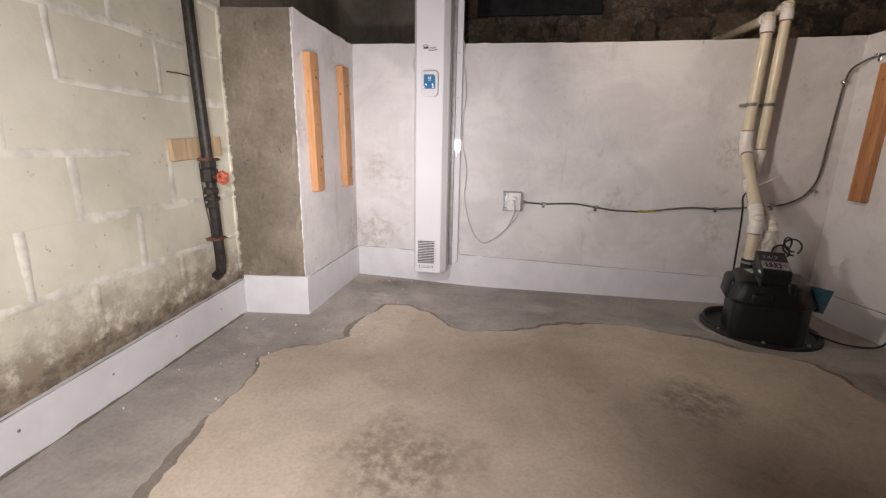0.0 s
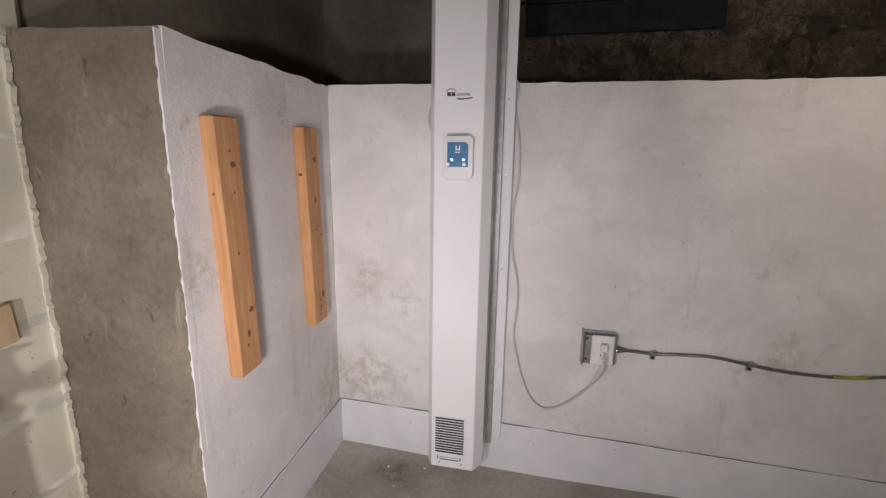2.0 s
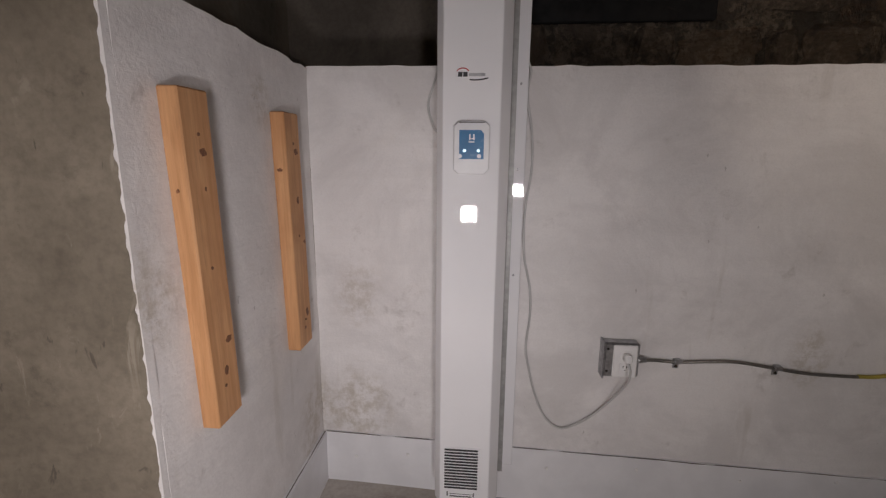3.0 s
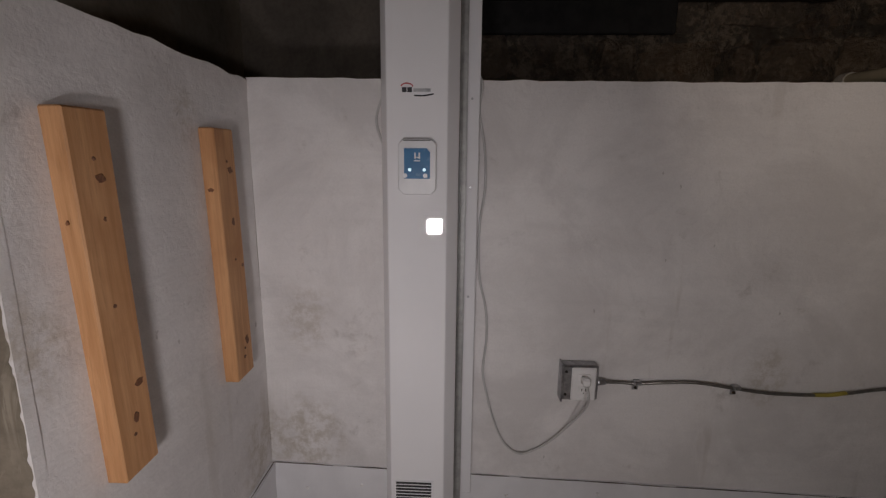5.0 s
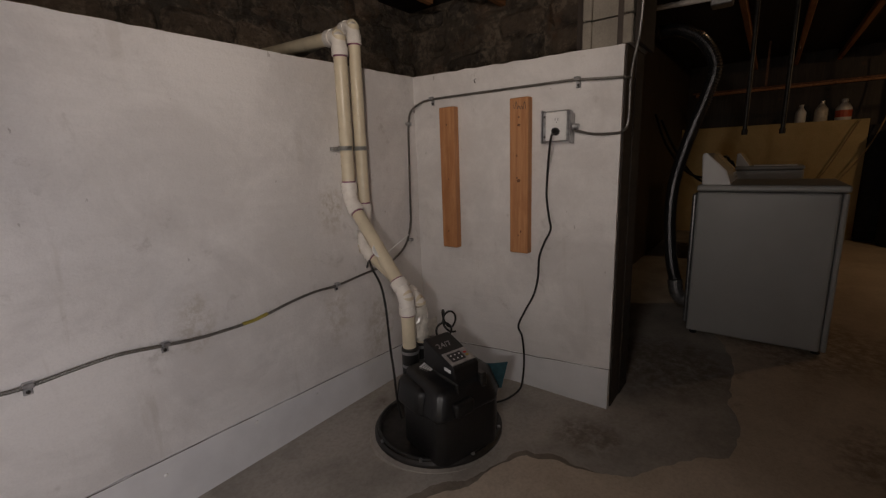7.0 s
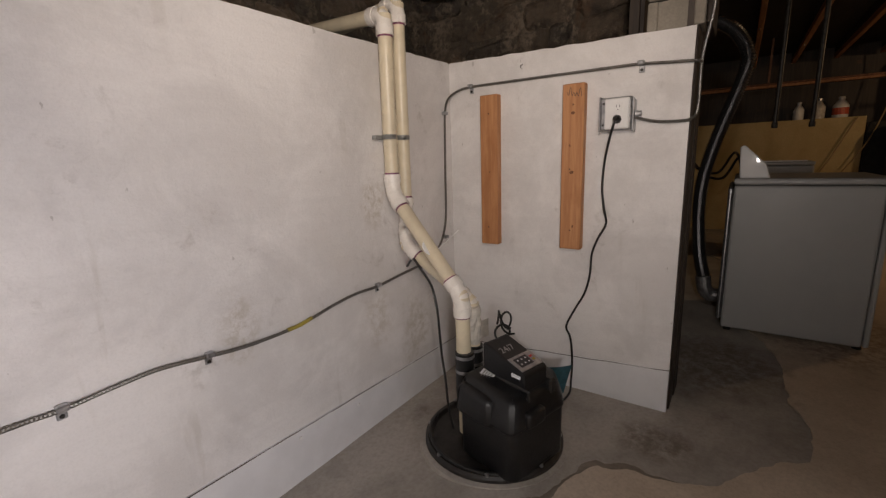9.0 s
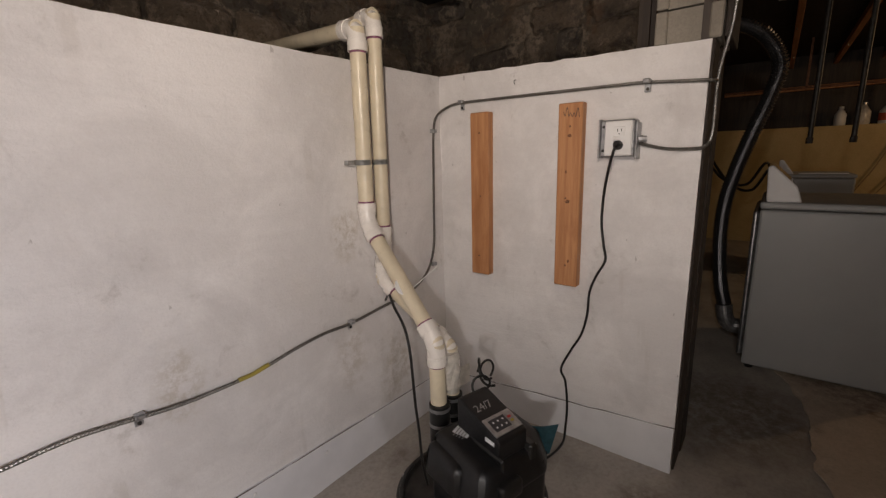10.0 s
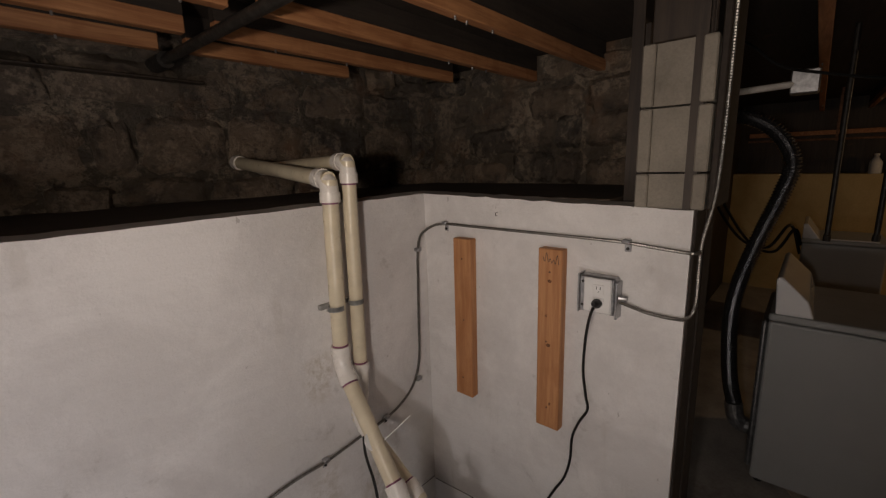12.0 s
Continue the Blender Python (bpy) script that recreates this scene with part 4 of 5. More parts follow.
part("sheath", flex_tube(line, 0.0060, 0.0075, 8), M["flex"], cond)
tape = part("tape", tube(smooth_line([(1.10, YN, 0.531), (1.15, YN, 0.532), (1.20, YN, 0.541)]), 0.0068, 8), M["yellow"], cond, "yellow tape round the cable")
for x, z in ((0.52, 0.553), (0.845, 0.545), (1.546, 0.566), (1.852, 0.594)):
    bm = box(x - 0.012, x + 0.012, YN - 0.0115, YN + 0.011, z - 0.003, z + 0.012, 0.003)
    box(x - 0.012, x + 0.008, YN + 0.006, YN + 0.011, z - 0.026, z, 0.002, bm)
    moved_screw = lathe([(0.0055, 0), (0.004, 0.005)], 8)
    clip = part("clip", bm, M["galv"], cond)
    part("clip_screw", moved(moved_screw, pose(x - 0.002, YN + 0.006, z - 0.017, 90)), M["iron"], clip)
for y, z in ((2.875, 1.403), (2.13, 1.397)):
    bm = box(XE - 0.0115, XE + 0.011, y - 0.012, y + 0.012, z - 0.003, z + 0.012, 0.003)
    box(XE + 0.006, XE + 0.011, y - 0.012, y + 0.008, z - 0.03, z, 0.002, bm)
    clip = part("clip", bm, M["galv"], cond)
    part("clip_screw", moved(lathe([(0.0055, 0), (0.004, 0.005)], 8), pose(XE + 0.006, y - 0.002, z - 0.02, 0, -90)), M["iron"], clip)
for x, z in ((2.052, 0.69), (2.08, 1.29)):
    part("clip", box(x - 0.012, x + 0.016, YN - 0.0115, YN + 0.011, z - 0.008, z + 0.008, 0.003), M["galv"], cond)
cond2 = thing("armoured_cable", (0, 0, 0), "steel flexible armoured cable from the socket round the wall end", "cable")
part("sheath", flex_tube([(2.127, 2.140, 1.205), (XE - 0.002, 2.10, 1.192), (XE, 2.05, 1.182), (XE, 1.985, 1.180), (2.145, 1.950, 1.187), (2.165, 1.935, 1.23), (2.170, 1.934, 1.40), (2.168, 1.910, 1.56), (2.170, 1.904, 1.8), (2.172, 1.904, 2.10)],
     0.0060, 0.0075, 8), M["flex"], cond2)
hook = thing("wire_hook", (2.15, 2.62, 1.452), "small bent wire hook in the white wall", "hook")
part("wire", tube(smooth_line([(0, 0, 0), (-0.008, 0, 0.001), (-0.009, 0.0, 0.011), (-0.007, -0.008, 0.014)], 4), 0.0014, 5), M["iron"], hook)

# ---- things: drain pipes ----


def elbow_line(a, b, c, r, n=6):
    """The corner a-b-c rounded with a bend that starts r from b."""
    a, b, c = Vector(a), Vector(b), Vector(c)
    p, q = b + (a - b).normalized() * r, b + (c - b).normalized() * r
    return [(1 - t) ** 2 * p + 2 * t * (1 - t) * b + t * t * q for t in (k / n for k in range(n + 1))]


def drain_pipe(points, r, label, bend_mats, couple_z, couple_long=0.09):
    """A glued plastic drain: straight lengths, a fitting at every corner, a rubber coupling near its foot."""
    pts = [Vector(p) for p in points]
    ob = thing("drain_pipe", tuple(pts[-1]), label, "pipe")
    back = Matrix.Translation(-pts[-1])
    for a, b in zip(pts, pts[1:]):
        part("pipe", moved(tube([a, b], r, 20), back), M["pvc"], ob, smooth=True)
    for i in range(1, len(pts) - 1):
        a, b, c = pts[i - 1], pts[i], pts[i + 1]
        bend = elbow_line(a, b, c, 0.045)
        fit = part("elbow", moved(tube(bend, r * 1.13, 20), back), M[bend_mats[i - 1]], ob, smooth=True)
        for end, way in ((bend[0], (a - b).normalized()), (bend[-1], (c - b).normalized())):
            part("hub", moved(tube([end - way * 0.004, end + way * 0.03], r * 1.24, 20), back), M[bend_mats[i - 1]], fit, smooth=True)
            part("primer_ring", moved(tube([end + way * 0.028, end + way * 0.036], r * 1.03, 20), back), M["primer"], fit, smooth=True)
    part("wall_hub", moved(tube([pts[0].lerp(pts[1], 0.02), pts[0].lerp(pts[1], 0.075)], r * 1.24, 20), back), M["pvc_white"], ob, smooth=True)
    foot = pts[-1]
    top = Vector((foot.x, foot.y, couple_z))
    cp = part("coupling", moved(tube([top - Vector((0, 0, couple_long)), top], r * 1.28, 20), back), M["rubber"], ob, "black rubber coupling", smooth=True)
    for dz in (-0.016, -0.074):
        part("hose_clamp", moved(tube([top + Vector((0, 0, dz - 0.006)), top + Vector((0, 0, dz + 0.006))], r * 1.33, 20), back), M["galv"], cp, smooth=True)
    return ob


PA = [(1.735, 3.88, 1.69), (1.628, 2.945, 1.612), (1.620, 2.945, 0.945), (1.578, 2.600, 0.570), (1.575, 2.592, 0.02)]
PB = [(1.86, 3.88, 1.655), (1.712, 2.948, 1.672), (1.706, 2.950, 0.845), (1.660, 2.925, 0.725), (1.668, 2.610, 0.52), (1.668, 2.603, 0.25)]
drain_pipe(PA, 0.028, "aged cream plastic drain pipe rising from the sump over the wall", ("pvc_white", "pvc_white", "pvc_white"), 0.355, 0.18)
drain_pipe(PB, 0.026, "aged cream plastic drain pipe behind a second one", ("pvc_white", "pvc_white", "pvc_white", "pvc_white"), 0.345, 0.1)
strap = thing("pipe_strap", (1.65, 2.99, 1.165), "grey metal strap holding both pipes to the wall", "strap")
for x, y, r in ((1.615, 2.945, 0.031), (1.705, 2.949, 0.029)):
    path = [(x - 1.65 + r * math.cos(a), y - 2.99 + r * math.sin(a)) for a in (math.pi * (0.9 + 1.2 * k / 16) for k in range(17))]
    bm = bmesh.new()
    rows = [(bm.verts.new((px, py, -0.009)), bm.verts.new((px, py, 0.009))) for px, py in path]
    for p, q in zip(rows, rows[1:]):
        bm.faces.new((p[0], q[0], q[1], p[1]))
    bmesh.ops.solidify(bm, geom=list(bm.faces), thickness=0.002)
    part("band", bm, M["strap"], strap)
part("back_plate", box(-0.075, 0.09, -0.012, 0.008, -0.008, 0.008, 0.001), M["strap"], strap)
tie = thing("cable_tie", (1.585, 2.76, 0.70), "white cable tie round the slanting pipe", "cable tie")
part("loop", moved(lathe([(0.033, 0), (0.034, 0.003), (0.033, 0.006)], 20), pose(0.003, -0.012, 0.04, 52, 0, -12)), M["white_plastic"], tie)
part("tail", tube([(0.03, -0.03, 0.03), (0.07, -0.05, 0.06), (0.125, -0.07, 0.095)], 0.002, 5), M["white_plastic"], tie)
bag = thing("plastic_bag", (1.655, 2.603, 0.36), "crumpled clear plastic wrapped round the pipe", "bag")
bm = lathe([(0.029, 0.0), (0.036, 0.02), (0.031, 0.05), (0.037, 0.08), (0.030, 0.11), (0.034, 0.13), (0.029, 0.15)], 18)
for v in bm.verts:
    v.co += 0.008 * Vector(noise.noise_vector(v.co * 45))
part("sheet", bm, M["bag"], bag)
bm = bmesh.new()
g = [[bm.verts.new((0.03 + 0.02 * i, -0.01 - 0.004 * i + 0.01 * noise.noise((i, k, 1)), 0.0 + 0.025 * k + 0.01 * noise.noise((i, k, 5)))) for k in range(4)] for i in range(4)]
for i in range(3):
    for k in range(3):
        bm.faces.new((g[i][k], g[i + 1][k], g[i + 1][k + 1], g[i][k + 1]))
bmesh.ops.solidify(bm, geom=list(bm.faces), thickness=0.001)
part("flap", bm, M["bag"], bag)

# ---- things: sump ----
lid = thing("sump_basin", (1.630, 2.503, -0.006), "round black plastic sump basin cover set in the floor", "sump basin")
part("cement_ring", lathe([(0.292, -0.05), (0.287, 0.008), (0.268, 0.010), (0.268, -0.05)], 56), M["new_slab"], lid)
part("lid", lathe([(0.267, -0.05), (0.267, 0.020), (0.258, 0.030), (0.242, 0.030), (0.236, 0.012), (0.20, 0.008), (0.0, 0.008)], 56), M["lid"], lid, smooth=True)
for k in range(8):
    a = 0.4 + k * math.pi / 4
    part("bolt", lathe([(0.008, 0.028), (0.008, 0.036), (0.004, 0.038)], 6, None, (0.254 * math.cos(a), 0.254 * math.sin(a), 0)), M["galv"], lid)
part("hose_ring", tube(smooth_line([(0.248 * math.cos(a), 0.248 * math.sin(a), 0.036 + 0.004 * math.sin(3 * a)) for a in (1.7 + 0.25 * k for k in range(14))]), 0.007, 8), M["rubber"], lid)

pump = thing("sump_backup_pump", (1.562, 2.398, 0.016), "black plastic backup sump pump case with a grey keypad", "sump pump", turn=-16)


def rounded_case(w, d, z0, z1, cut, bevel, rise=0.0, taper=1.0):
    o = [(-w, -d + 0.02), (-w + 0.02, -d), (w - cut, -d), (w, -d + cut), (w, d - 0.02), (w - 0.02, d), (-w + 0.02, d), (-w, d - 0.02)]
    bm = prism(o, z0, z1)
    for v in bm.verts:
        if v.co.z > (z0 + z1) / 2:
            v.co.x *= taper
            v.co.y *= taper
            v.co.z += rise * v.co.y / d
    bmesh.ops.bevel(bm, geom=list(bm.edges), offset=bevel, segments=3, affect="EDGES", profile=0.5)
    return bm


WIDER = Matrix.Translation((0.02, 0, 0)) @ Matrix.Diagonal((1.17, 1, 1, 1))
part("case", moved(rounded_case(0.120, 0.118, 0, 0.215, 0.04, 0.012), WIDER), M["black"], pump, smooth=True)
part("case_cover", moved(rounded_case(0.137, 0.130, 0.170, 0.280, 0.055, 0.020, 0.012, 0.80), WIDER), M["black"], pump, smooth=True)
part("side_lobe", rounded_case(0.055, 0.085, 0.165, 0.262, 0.03, 0.020, 0.008, 0.82), M["black"], pump, "moulded lobe over the pipe", smooth=True).matrix_basis = pose(-0.095, 0.03, 0)
part("front_ledge", box(-0.070, 0.01, -0.137, -0.09, 0.175, 0.228, 0.012, None, 3), M["black"], pump, smooth=True)
part("pour_slot", box(0.055, 0.085, -0.115, -0.05, 0.235, 0.286, 0.006), M["rubber"], pump)
part("rib", box(-0.045, -0.035, -0.112, 0.02, 0.245, 0.284, 0.005), M["black"], pump)
LAB_M = pose(-0.047, 0.048, 0.2835, 5, -4, 20)
label = part("case_label", moved(box(-0.032, 0.032, -0.024, 0.024, 0, 0.0015), LAB_M), M["white_ink"], pump, "pale printed label")
for k in range(4):
    part("print_line", moved(box(-0.026, 0.022 - 0.006 * (k % 2), -0.015 + 0.009 * k, -0.012 + 0.009 * k, 0.0016, 0.0022), LAB_M), M["galv"], label)
hp = [(-0.105, 0.27), (-0.105, 0.335), (-0.098, 0.345), (0.085, 0.406), (0.10, 0.40), (0.10, 0.27)]
TURNED = Matrix(((0, 0, 1, 0), (1, 0, 0, 0), (0, 1, 0, 0), (0, 0, 0, 1)))
head = part("control_head", moved(prism(hp, -0.050, 0.075, None, 0.006), TURNED), M["black"], pump, "black control box on top of the case")
TILT_M = pose(0.0125, -0.055, 0.3605, 18.4, 0, 0)
key = part("keypad", moved(box(-0.058, 0.058, -0.037, 0.037, -0.002, 0.003, 0.0015), TILT_M), M["galv"], head, "grey keypad with coloured lights")
part("keypad_screen", moved(box(-0.044, 0.022, -0.022, 0.024, 0.0032, 0.0042), TILT_M), M["ink"], key)
for i in range(3):
    for k in range(2):
        part("key", moved(box(-0.034 + 0.02 * i, -0.028 + 0.02 * i, -0.012 + 0.02 * k, -0.006 + 0.02 * k, 0.0043, 0.0055), TILT_M), M["white_ink"], key)
part("key", moved(box(0.030, 0.042, 0.004, 0.012, 0.0032, 0.0055), TILT_M), M["red"], key, "red button")
part("key", moved(box(0.030, 0.042, -0.012, -0.004, 0.0032, 0.0055), TILT_M), M["yellow"], key, "yellow button")
part("name_plate", box(-0.0525, -0.050, -0.085, -0.045, 0.318, 0.331), M["white_ink"], head)
text = bpy.data.curves.new("number_print", "FONT")
text.body, text.size, text.extrude = "24/7", 0.040, 0.0006
tx = new("number_print", text)
dg = bpy.context.evaluated_depsgraph_get()
me = bpy.data.meshes.new_from_object(tx.evaluated_get(dg))
bpy.data.objects.remove(tx)
me.materials.clear()
me.materials.append(M["galv"])
tx = new("number_print", me)
tx.parent = head
tx.matrix_basis = pose(-0.035, 0.012, 0.3825, 18.4, 0, 0)
head.matrix_basis = Matrix.Translation((0.0125, -0.035, 0.322)) @ Matrix.Diagonal((0.84, 0.84, 0.84, 1)) @ Matrix.Translation((-0.0125, 0.035, -0.335))
bm = bmesh.new()
g = [[bm.verts.new((0.03 * i - 0.045 + 0.006 * k, -0.004 * math.sin(i * 1.4) - 0.012 * k * 0.3, 0.03 * k)) for k in range(5)] for i in range(4)]
for i in range(3):
    for k in range(4):
        bm.faces.new((g[i][k], g[i + 1][k], g[i + 1][k + 1], g[i][k + 1]))
bmesh.ops.solidify(bm, geom=list(bm.faces), thickness=0.002)
leaf = thing("leaflet", (1.722, 2.30, 0.19), "teal printed leaflet in a plastic sleeve hung on the pump", "leaflet", turn=-50)
part("sheet", bm, M["teal"], leaf)
part("print_line", box(-0.03, 0.03, -0.016, -0.0125, 0.012, 0.022), M["ink"], leaf)

cord2 = thing("power_cord", (0, 0, 0), "black rubber cord hanging from the wall socket to the floor", "cord")
part("plug", moved(lathe([(0.015, 0), (0.016, 0.012), (0.012, 0.026), (0.006, 0.036)], 12), pose(2.094, 2.196, 1.198, 0, -78, 0)), M["rubber"], cord2)
part("cable", tube(smooth_line([(2.062, 2.197, 1.192), (2.05, 2.200, 1.175), (2.085, 2.222, 1.12), (2.125, 2.245, 1.037), (2.135, 2.252, 0.93), (2.135, 2.240, 0.84), (2.137, 2.232, 0.784), (2.137, 2.262, 0.72),
     (2.138, 2.285, 0.65), (2.138, 2.29, 0.557), (2.138, 2.31, 0.47), (2.138, 2.35, 0.39), (2.13, 2.385, 0.303), (2.13, 2.365, 0.25), (2.125, 2.352, 0.15), (2.11, 2.35, 0.05), (2.05, 2.34, 0.014),
     (1.93, 2.36, 0.012), (1.80, 2.40, 0.045)]), 0.0048, 8), M["rubber"], cord2)
cord3 = thing("power_cord", (0, 0, 0), "black cord running down beside the drain pipes to the pump", "cord")
part("cable", tube(smooth_line([(1.70, 2.955, 0.62), (1.66, 2.90, 0.66), (1.63, 2.86, 0.675), (1.59, 2.80, 0.655), (1.565, 2.73, 0.60), (1.555, 2.70, 0.52), (1.553, 2.69, 0.42), (1.550, 2.68, 0.32), (1.545, 2.665, 0.24), (1.54, 2.65, 0.12), (1.54, 2.63, 0.035)]),
     0.005, 8), M["rubber"], cord3)
cord4 = thing("power_cord", (0, 0, 0), "coiled black leads behind the pump control box", "cord")
for x, y, z, r, tilt in ((1.70, 2.49, 0.450, 0.040, 20), (1.655, 2.475, 0.43, 0.03, -15), (1.68, 2.51, 0.46, 0.035, 55)):
    m = pose(x, y, z, 80, 0, -40 + tilt)
    part("lead", tube([m @ Vector((r * math.cos(a), r * math.sin(a), 0.01 * a)) for a in (0.35 * k - 0.8 for k in range(17))], 0.0042, 7), M["rubber"], cord4)

# ---- things: iron pipe on the block wall ----
gas = thing("iron_pipe", (-1.033, 1.926, 0.25), "black iron pipe with a red valve wheel on the block wall", "pipe")
part("pipe", tube([(0, -0.04, DECK - 0.252), (0, -0.018, 0.9), (0, 0, 0.45), (0, 0.012, 0.1), (-0.01, 0.02, 0.05), (-0.045, 0.03, 0.02)], 0.023, 16), M["iron"], gas, smooth=True)
for z, h, r in ((0.535, 0.045, 0.031), (0.475, 0.06, 0.036), (0.42, 0.03, 0.030), (0.39, 0.02, 0.034), (0.36, 0.02, 0.028)):
    part("fitting", lathe([(r * 0.9, z), (r, z + 0.006), (r, z + h - 0.006), (r * 0.9, z + h)], 8, None, (0, -0.002, 0)), M["iron"], gas)
valve = part("valve_stem", tube([(0.02, -0.01, 0.50), (0.095, -0.04, 0.50)], 0.009, 8), M["rust"], gas)
wheel = pose(0.093, -0.04, 0.50, 0, 90, -22)
ring = [wheel @ Vector((0.024 * math.cos(a) * (1 + 0.08 * math.cos(6 * a)), 0.024 * math.sin(a) * (1 + 0.08 * math.cos(6 * a)), 0)) for a in (2 * math.pi * k / 36 for k in range(37))]
part("valve_wheel", tube(ring, 0.0055, 7), M["red_paint"], valve, "red valve wheel")
bm = bmesh.new()
for k in range(5):
    a = 2 * math.pi * k / 5
    tube([wheel @ Vector((0, 0, 0)), wheel @ Vector((0.023 * math.cos(a), 0.023 * math.sin(a), 0))], 0.004, 6, bm)
part("valve_spokes", bm, M["red_paint"], valve)
for z in (0.575, 0.215):
    bm = box(-0.03, 0.026, -0.036, 0.036, z - 0.007, z + 0.007, 0.003)
    strap2 = part("pipe_clamp", bm, M["rust"], gas)
    for y in (-0.03, 0.03):
        part("clamp_bolt", tube([(-0.03, y, z), (0.034, y, z)], 0.004, 6), M["rust"], strap2)
part("wire", tube(smooth_line([(-0.02, -0.035, 0.56), (-0.01, -0.04, 0.40), (0.0, -0.036, 0.30), (0.0, -0.03, 0.22)]), 0.0022, 5), M["rubber"], gas)
blk = thing("wooden_batten", (-1.0885, 1.917, 0.873), "pale knotty wood batten fixed behind the iron pipe", "batten", turn=3.0)
part("plank", moved(box(0.0, 0.022, -0.165, 0.165, -0.045, 0.045, 0.002), pose(0, 0, 0, 3.0)), M["fir_pale"], blk)
rod = thing("iron_rod", (-1.082, 1.85, 1.172), "thin rusty rod sticking out along the block wall", "rod")
part("rod", tube([(0.02, -0.07, -0.004), (0.022, 0.0, 0.0), (-0.005, 0.09, 0.003)], 0.003, 6), M["rust"], rod)

# ---- things: laundry ----
pump.scale = (1.12, 1.12, 1.08)
dryer = thing("clothes_dryer", (3.575, 1.480, 0), "grey enamelled clothes dryer with a sloped control console", "dryer")
part("body", box(-0.335, 0.335, -0.30, 0.325, 0.025, 0.872, 0.012, None, 2), M["appliance"], dryer)
part("front_panel", box(-0.335, 0.335, -0.328, -0.303, 0.03, 0.872, 0.008, None, 2), M["appliance"], dryer)
part("top", box(-0.338, 0.338, -0.332, 0.328, 0.876, 0.912, 0.012, None, 2), M["appliance"], dryer)
cp = [(0.305, 0.912), (0.315, 1.085), (0.295, 1.095), (0.19, 0.99), (0.165, 0.912)]
part("console", moved(prism(cp, -0.335, 0.335, None, 0.008), Matrix(((0, 0, 1, 0), (1, 0, 0, 0), (0, 1, 0, 0), (0, 0, 0, 1)))), M["enamel"], dryer, "white control console")
part("back_cover", box(-0.30, 0.30, 0.326, 0.352, 0.06, 0.86, 0.01), M["galv"], dryer)
for x in (-0.29, 0.29):
    for y in (-0.29, 0.29):
        part("foot", lathe([(0.02, 0), (0.022, 0.012), (0.012, 0.03)], 10, None, (x, y, 0)), M["rubber"], dryer)
hose = thing("dryer_hose", (0, 0, 0), "crumpled silver foil dryer hose hanging behind the dryer", "hose")
part("duct", flex_tube([(3.50, 2.12, 1.84), (3.53, 2.02, 1.845), (3.55, 1.89, 1.77), (3.56, 1.805, 1.62), (3.56, 1.83, 1.46), (3.55, 1.89, 1.26), (3.55, 1.945, 1.06), (3.55, 1.98, 0.87), (3.55, 1.985, 0.66), (3.55, 1.96, 0.40),
     (3.56, 1.92, 0.22)], 0.042, 0.016, 14, 0.22), M["foil"], hose)
part("vent_elbow", tube(smooth_line([(3.56, 1.93, 0.25), (3.56, 1.915, 0.17), (3.57, 1.885, 0.125), (3.58, 1.835, 0.12)]), 0.046, 16), M["galv"], hose, "steel vent elbow")
cnd = thing("conduit", (2.95, 1.90, 1.97), "white conduit ending in a steel junction box under the joists", "conduit")
part("pipe", tube([(0.38, 0.285, -0.03), (0.58, -0.09, 0.01)], 0.016, 12), M["pvc_white"], cnd, smooth=True)
part("junction_box", box(0.55, 0.65, -0.16, -0.05, -0.04, 0.07, 0.006), M["galv"], cnd)
wash = thing("washing_machine", (5.7, 1.48, 0), "grey enamelled washing machine with a low back console", "washing machine")
part("body", box(-0.30, 0.30, -0.25, 0.26, 0.02, 0.915, 0.012, None, 2), M["appliance"], wash)
part("top", box(-0.305, 0.305, -0.255, 0.265, 0.917, 0.95, 0.012, None, 2), M["appliance"], wash)
part("console", moved(prism([(0.262, 0.95), (0.262, 1.07), (0.235, 1.075), (0.15, 0.95)], -0.28, 0.28, None, 0.006), Matrix(((0, 0, 1, 0), (1, 0, 0, 0), (0, 1, 0, 0), (0, 0, 0, 1)))), M["enamel"], wash, "white back console")
part("lid_edge", box(-0.300, -0.285, -0.2, 0.12, 0.9505, 0.962, 0.003), M["white_plastic"], wash)
for x in (-0.25, 0.25):
    for y in (-0.2, 0.2):
        part("foot", lathe([(0.02, 0), (0.022, 0.01), (0.012, 0.022)], 10, None, (x, y, 0)), M["rubber"], wash)
for x, y in ((3.76, 1.631), (3.87, 1.440)):
    rod = thing("iron_drop_pipe", (x, y, 1.20), "thin brown iron pipe hanging down from the joists", "pipe", "hanging pipes")
    part("pipe", tube([(0, 0, 0.0), (0, 0, DECK - 1.202)], 0.0125, 10), M["iron"], rod, smooth=True)
    part("end_cap", lathe([(0.016, -0.004), (0.017, 0.0), (0.017, 0.026), (0.013, 0.03)], 10), M["iron"], rod)
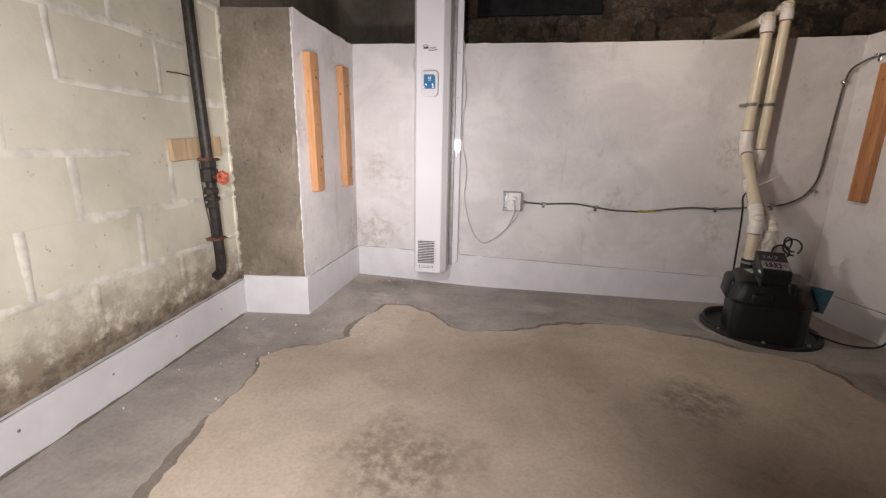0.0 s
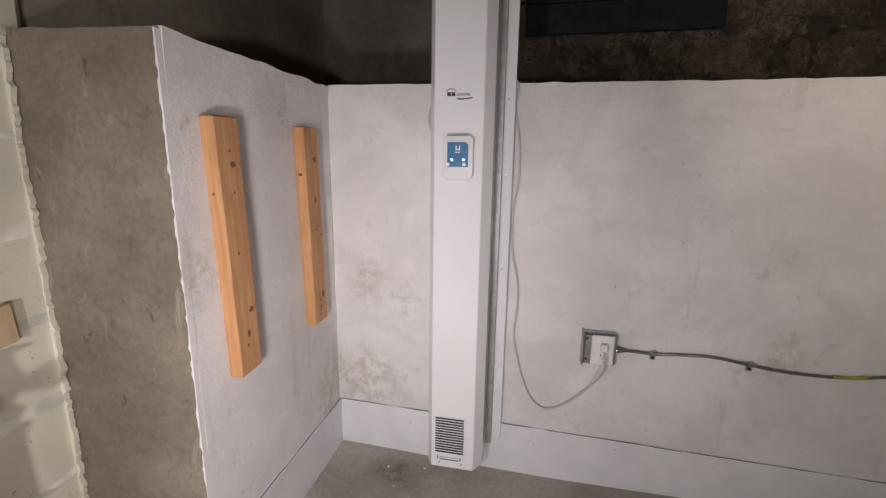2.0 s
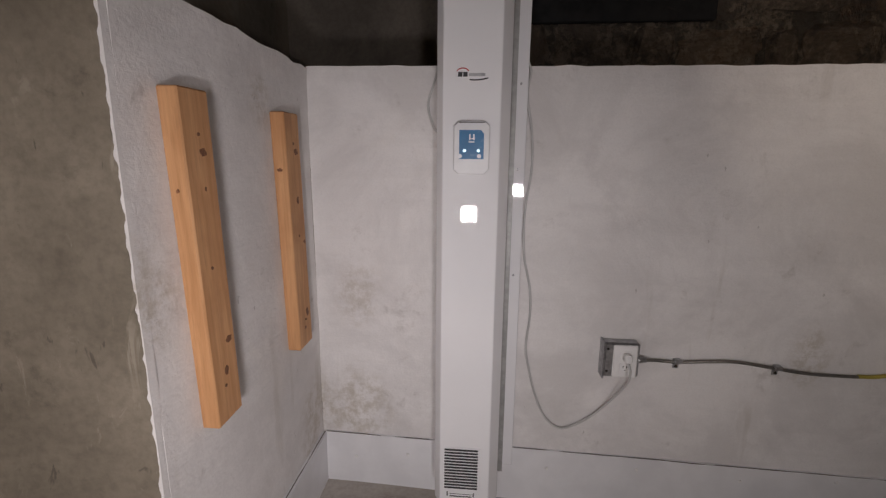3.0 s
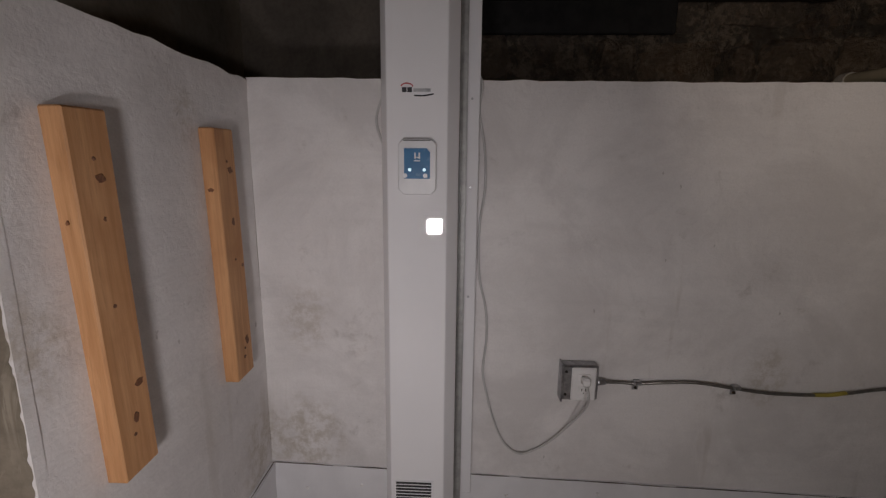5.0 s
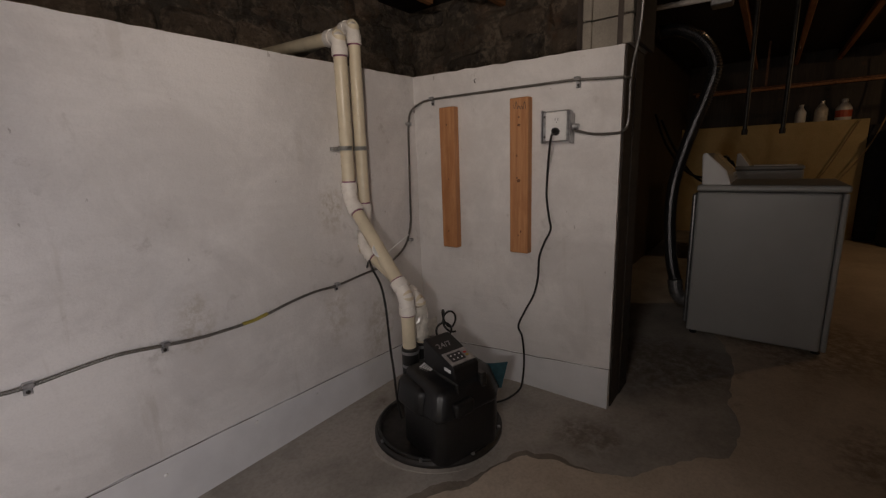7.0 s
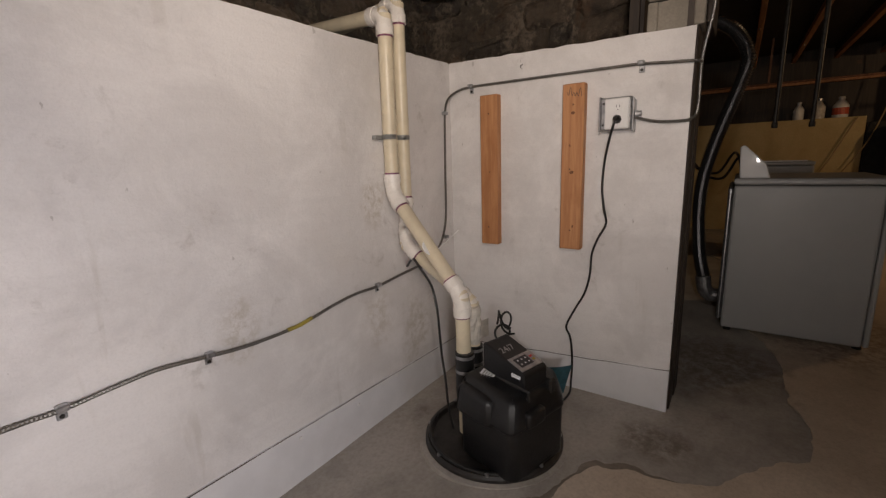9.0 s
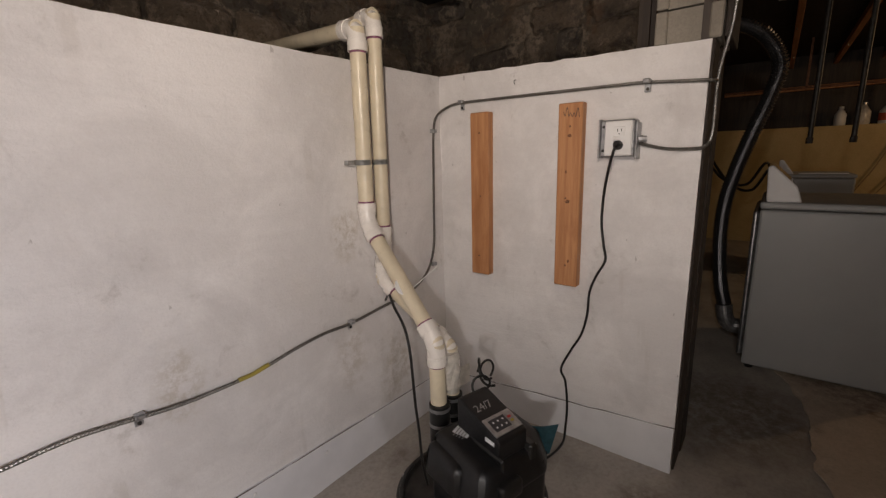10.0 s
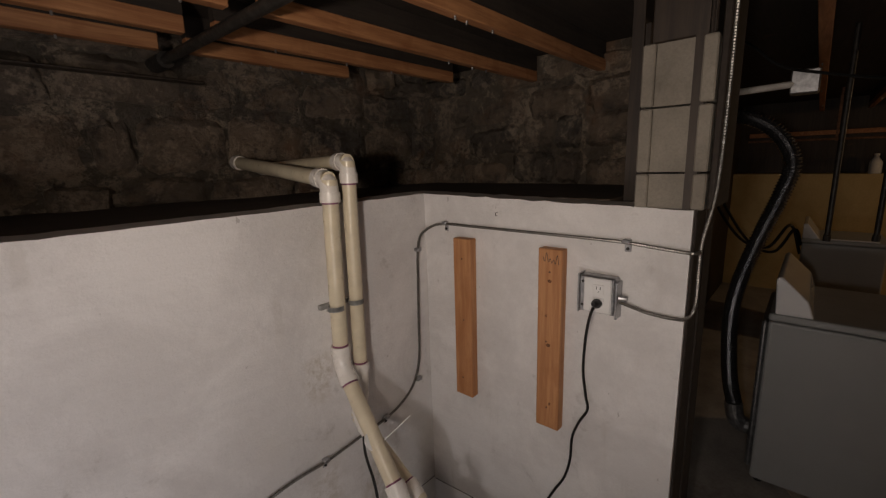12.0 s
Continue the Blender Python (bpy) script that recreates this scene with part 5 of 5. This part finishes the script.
for y, h, r, mat, capm in ((1.236, 0.21, 0.055, "white_plastic", "white_plastic"), (1.046, 0.24, 0.065, "bag", "galv"), (0.845, 0.24, 0.075, "white_plastic", "white_plastic")):
    bt = thing("bottle", (7.40, y, 1.41), "dusty plastic cleaner bottle standing on the wall ledge", "bottle", "bottles on the ledge")
    part("body", lathe([(r * 0.9, 0), (r, 0.01), (r, h * 0.58), (r * 0.4, h * 0.85), (r * 0.33, h * 0.9)], 14), M[mat], bt, smooth=True)
    part("cap", lathe([(r * 0.42, h * 0.9), (r * 0.42, h), (r * 0.38, h + 0.004)], 12), M[capm], bt)
    if y < 0.9:
        part("label", lathe([(r * 1.01, h * 0.15), (r * 1.012, h * 0.48)], 14), M["red_paint"], bt, "red paper label")
heater = thing("water_heater", (7.05, 0.18, 0), "dark cylindrical water heater with white warning labels", "water heater")
part("tank", lathe([(0.0, 0.04), (0.26, 0.04), (0.275, 0.06), (0.275, 1.30), (0.255, 1.325), (0.0, 1.33)], 40), M["black_board"], heater, smooth=True)
part("skirt_ring", lathe([(0.26, 0.0), (0.26, 0.05)], 32), M["slot"], heater)
part("flue", tube([(0, 0, 1.32), (0, 0, 1.95), (0.2, 0, 2.1), (0.5, 0, 2.14)], 0.055, 18), M["galv"], heater, "galvanised flue pipe", smooth=True)
part("top_band", lathe([(0.277, 1.255), (0.279, 1.26), (0.279, 1.28), (0.277, 1.285)], 40), M["galv"], heater)
for z, h, a0, a1 in ((0.98, 0.21, 2.75, 3.25), (0.80, 0.16, 2.55, 3.15), (0.64, 0.14, 2.55, 3.15)):
    def curved(r0, r1, b0, b1, z0, z1):
        ring = [[(r * math.cos(b), r * math.sin(b)) for b in (b0 + (b1 - b0) * k / 8 for k in range(9))] for r in (r0, r1)]
        return prism(ring[1] + ring[0][::-1], z0, z1)
    lb = part("label", curved(0.2755, 0.2775, a0, a1, z, z + h), M["white_ink"], heater, "white printed warning label")
    part("print_block", curved(0.2778, 0.2788, a0 + 0.12, a0 + 0.30, z + h * 0.5, z + h * 0.85), M["red"], lb)
    for k in range(3):
        part("print_line", curved(0.2778, 0.2786, a0 + 0.06, a1 - 0.08, z + h * (0.1 + 0.12 * k), z + h * (0.14 + 0.12 * k)), M["ink"], lb)
part("gas_valve", box(-0.35, -0.275, -0.05, 0.05, 0.50, 0.58, 0.008), M["galv"], heater, "grey gas control valve")
board = thing("leaning_panel", (7.25, 0.55, 0), "black panel standing at the end of the yellow wall", "panel")
part("sheet", moved(box(-0.02, 0.02, -0.16, 0.06, 0, 1.34, 0.003), pose(0, 0, 0, 0, 3.0)), M["black_board"], board)
bat = thing("timber_batten", (7.568, 0.4, 1.85), "reddish timber batten across the laundry wall", "batten")
part("plank", box(-0.03, 0.03, -1.6, 2.0, 0, 0.05, 0.003), M["joist"], bat)
for pts in (((7.27, 0.70, 1.40), (7.26, 0.74, 1.32), (7.25, 0.90, 0.93), (7.2, 1.08, 0.57), (6.6, 1.2, 0.3), (6.3, 1.3, 0.06), (6.1, 1.1, 0.012)), ((7.2, 0.44, 2.14), (7.2, 0.44, 1.75), (7.2, 0.58, 1.17), (7.2, 0.83, 0.70), (7.1, 1.08, 0.40), (6.6, 1.15, 0.03), (6.2, 0.95, 0.012))):
    cb = thing("extension_cord", (0, 0, 0), "tan extension cord hanging loosely before the yellow wall", "cord", "hanging cords")
    part("sheath", tube(smooth_line(pts), 0.007, 7), M["tan_cord"], cb)
cb = thing("washer_hose", (0, 0, 0), "black rubber hoses looped behind the washing machine", "hose")
for pts in (((5.55, 2.45, 1.45), (5.5, 2.3, 1.15), (5.5, 2.1, 0.86), (5.5, 1.92, 0.80), (5.55, 1.80, 1.0), (5.6, 1.745, 0.86)), ((5.4, 2.48, 1.5), (5.3, 2.35, 1.2), (5.3, 2.15, 0.92), (5.35, 1.96, 0.86), (5.45, 1.83, 1.05), (5.5, 1.745, 0.8))):
    part("tube", tube(smooth_line(pts), 0.012, 8), M["rubber"], cb, smooth=True)

for pts in (((3.4, 2.15, 2.25), (3.4, 2.01, 2.165), (3.4, 1.90, 2.06), (3.45, 1.77, 2.015), (3.5, 1.46, 1.95), (3.7, 1.2, 2.0), (4.0, 0.95, 2.11)), ((3.0, 1.35, 2.16), (3.3, 1.3, 2.02), (3.7, 1.2, 1.99), (4.4, 1.0, 2.02), (5.2, 0.9, 2.15))):
    cb = thing("cable", (0, 0, 0), "black cable slung loosely under the joists", "cable", "slung cables")
    part("sheath", tube(smooth_line(pts), 0.007, 7), M["rubber"], cb)
cp = thing("water_pipe", (6.50, 0.0, 1.76), "thin copper water pipe along the laundry wall", "pipe")
part("pipe", tube([(0, -1.8, 0), (0, 2.3, 0.02)], 0.011, 10), M["rust"], cp)
for y in (-1.2, 0.2, 1.6):
    part("hanger", box(-0.008, 0.008, y - 0.01, y + 0.01, 0.0, DECK - 1.762), M["rust"], cp)
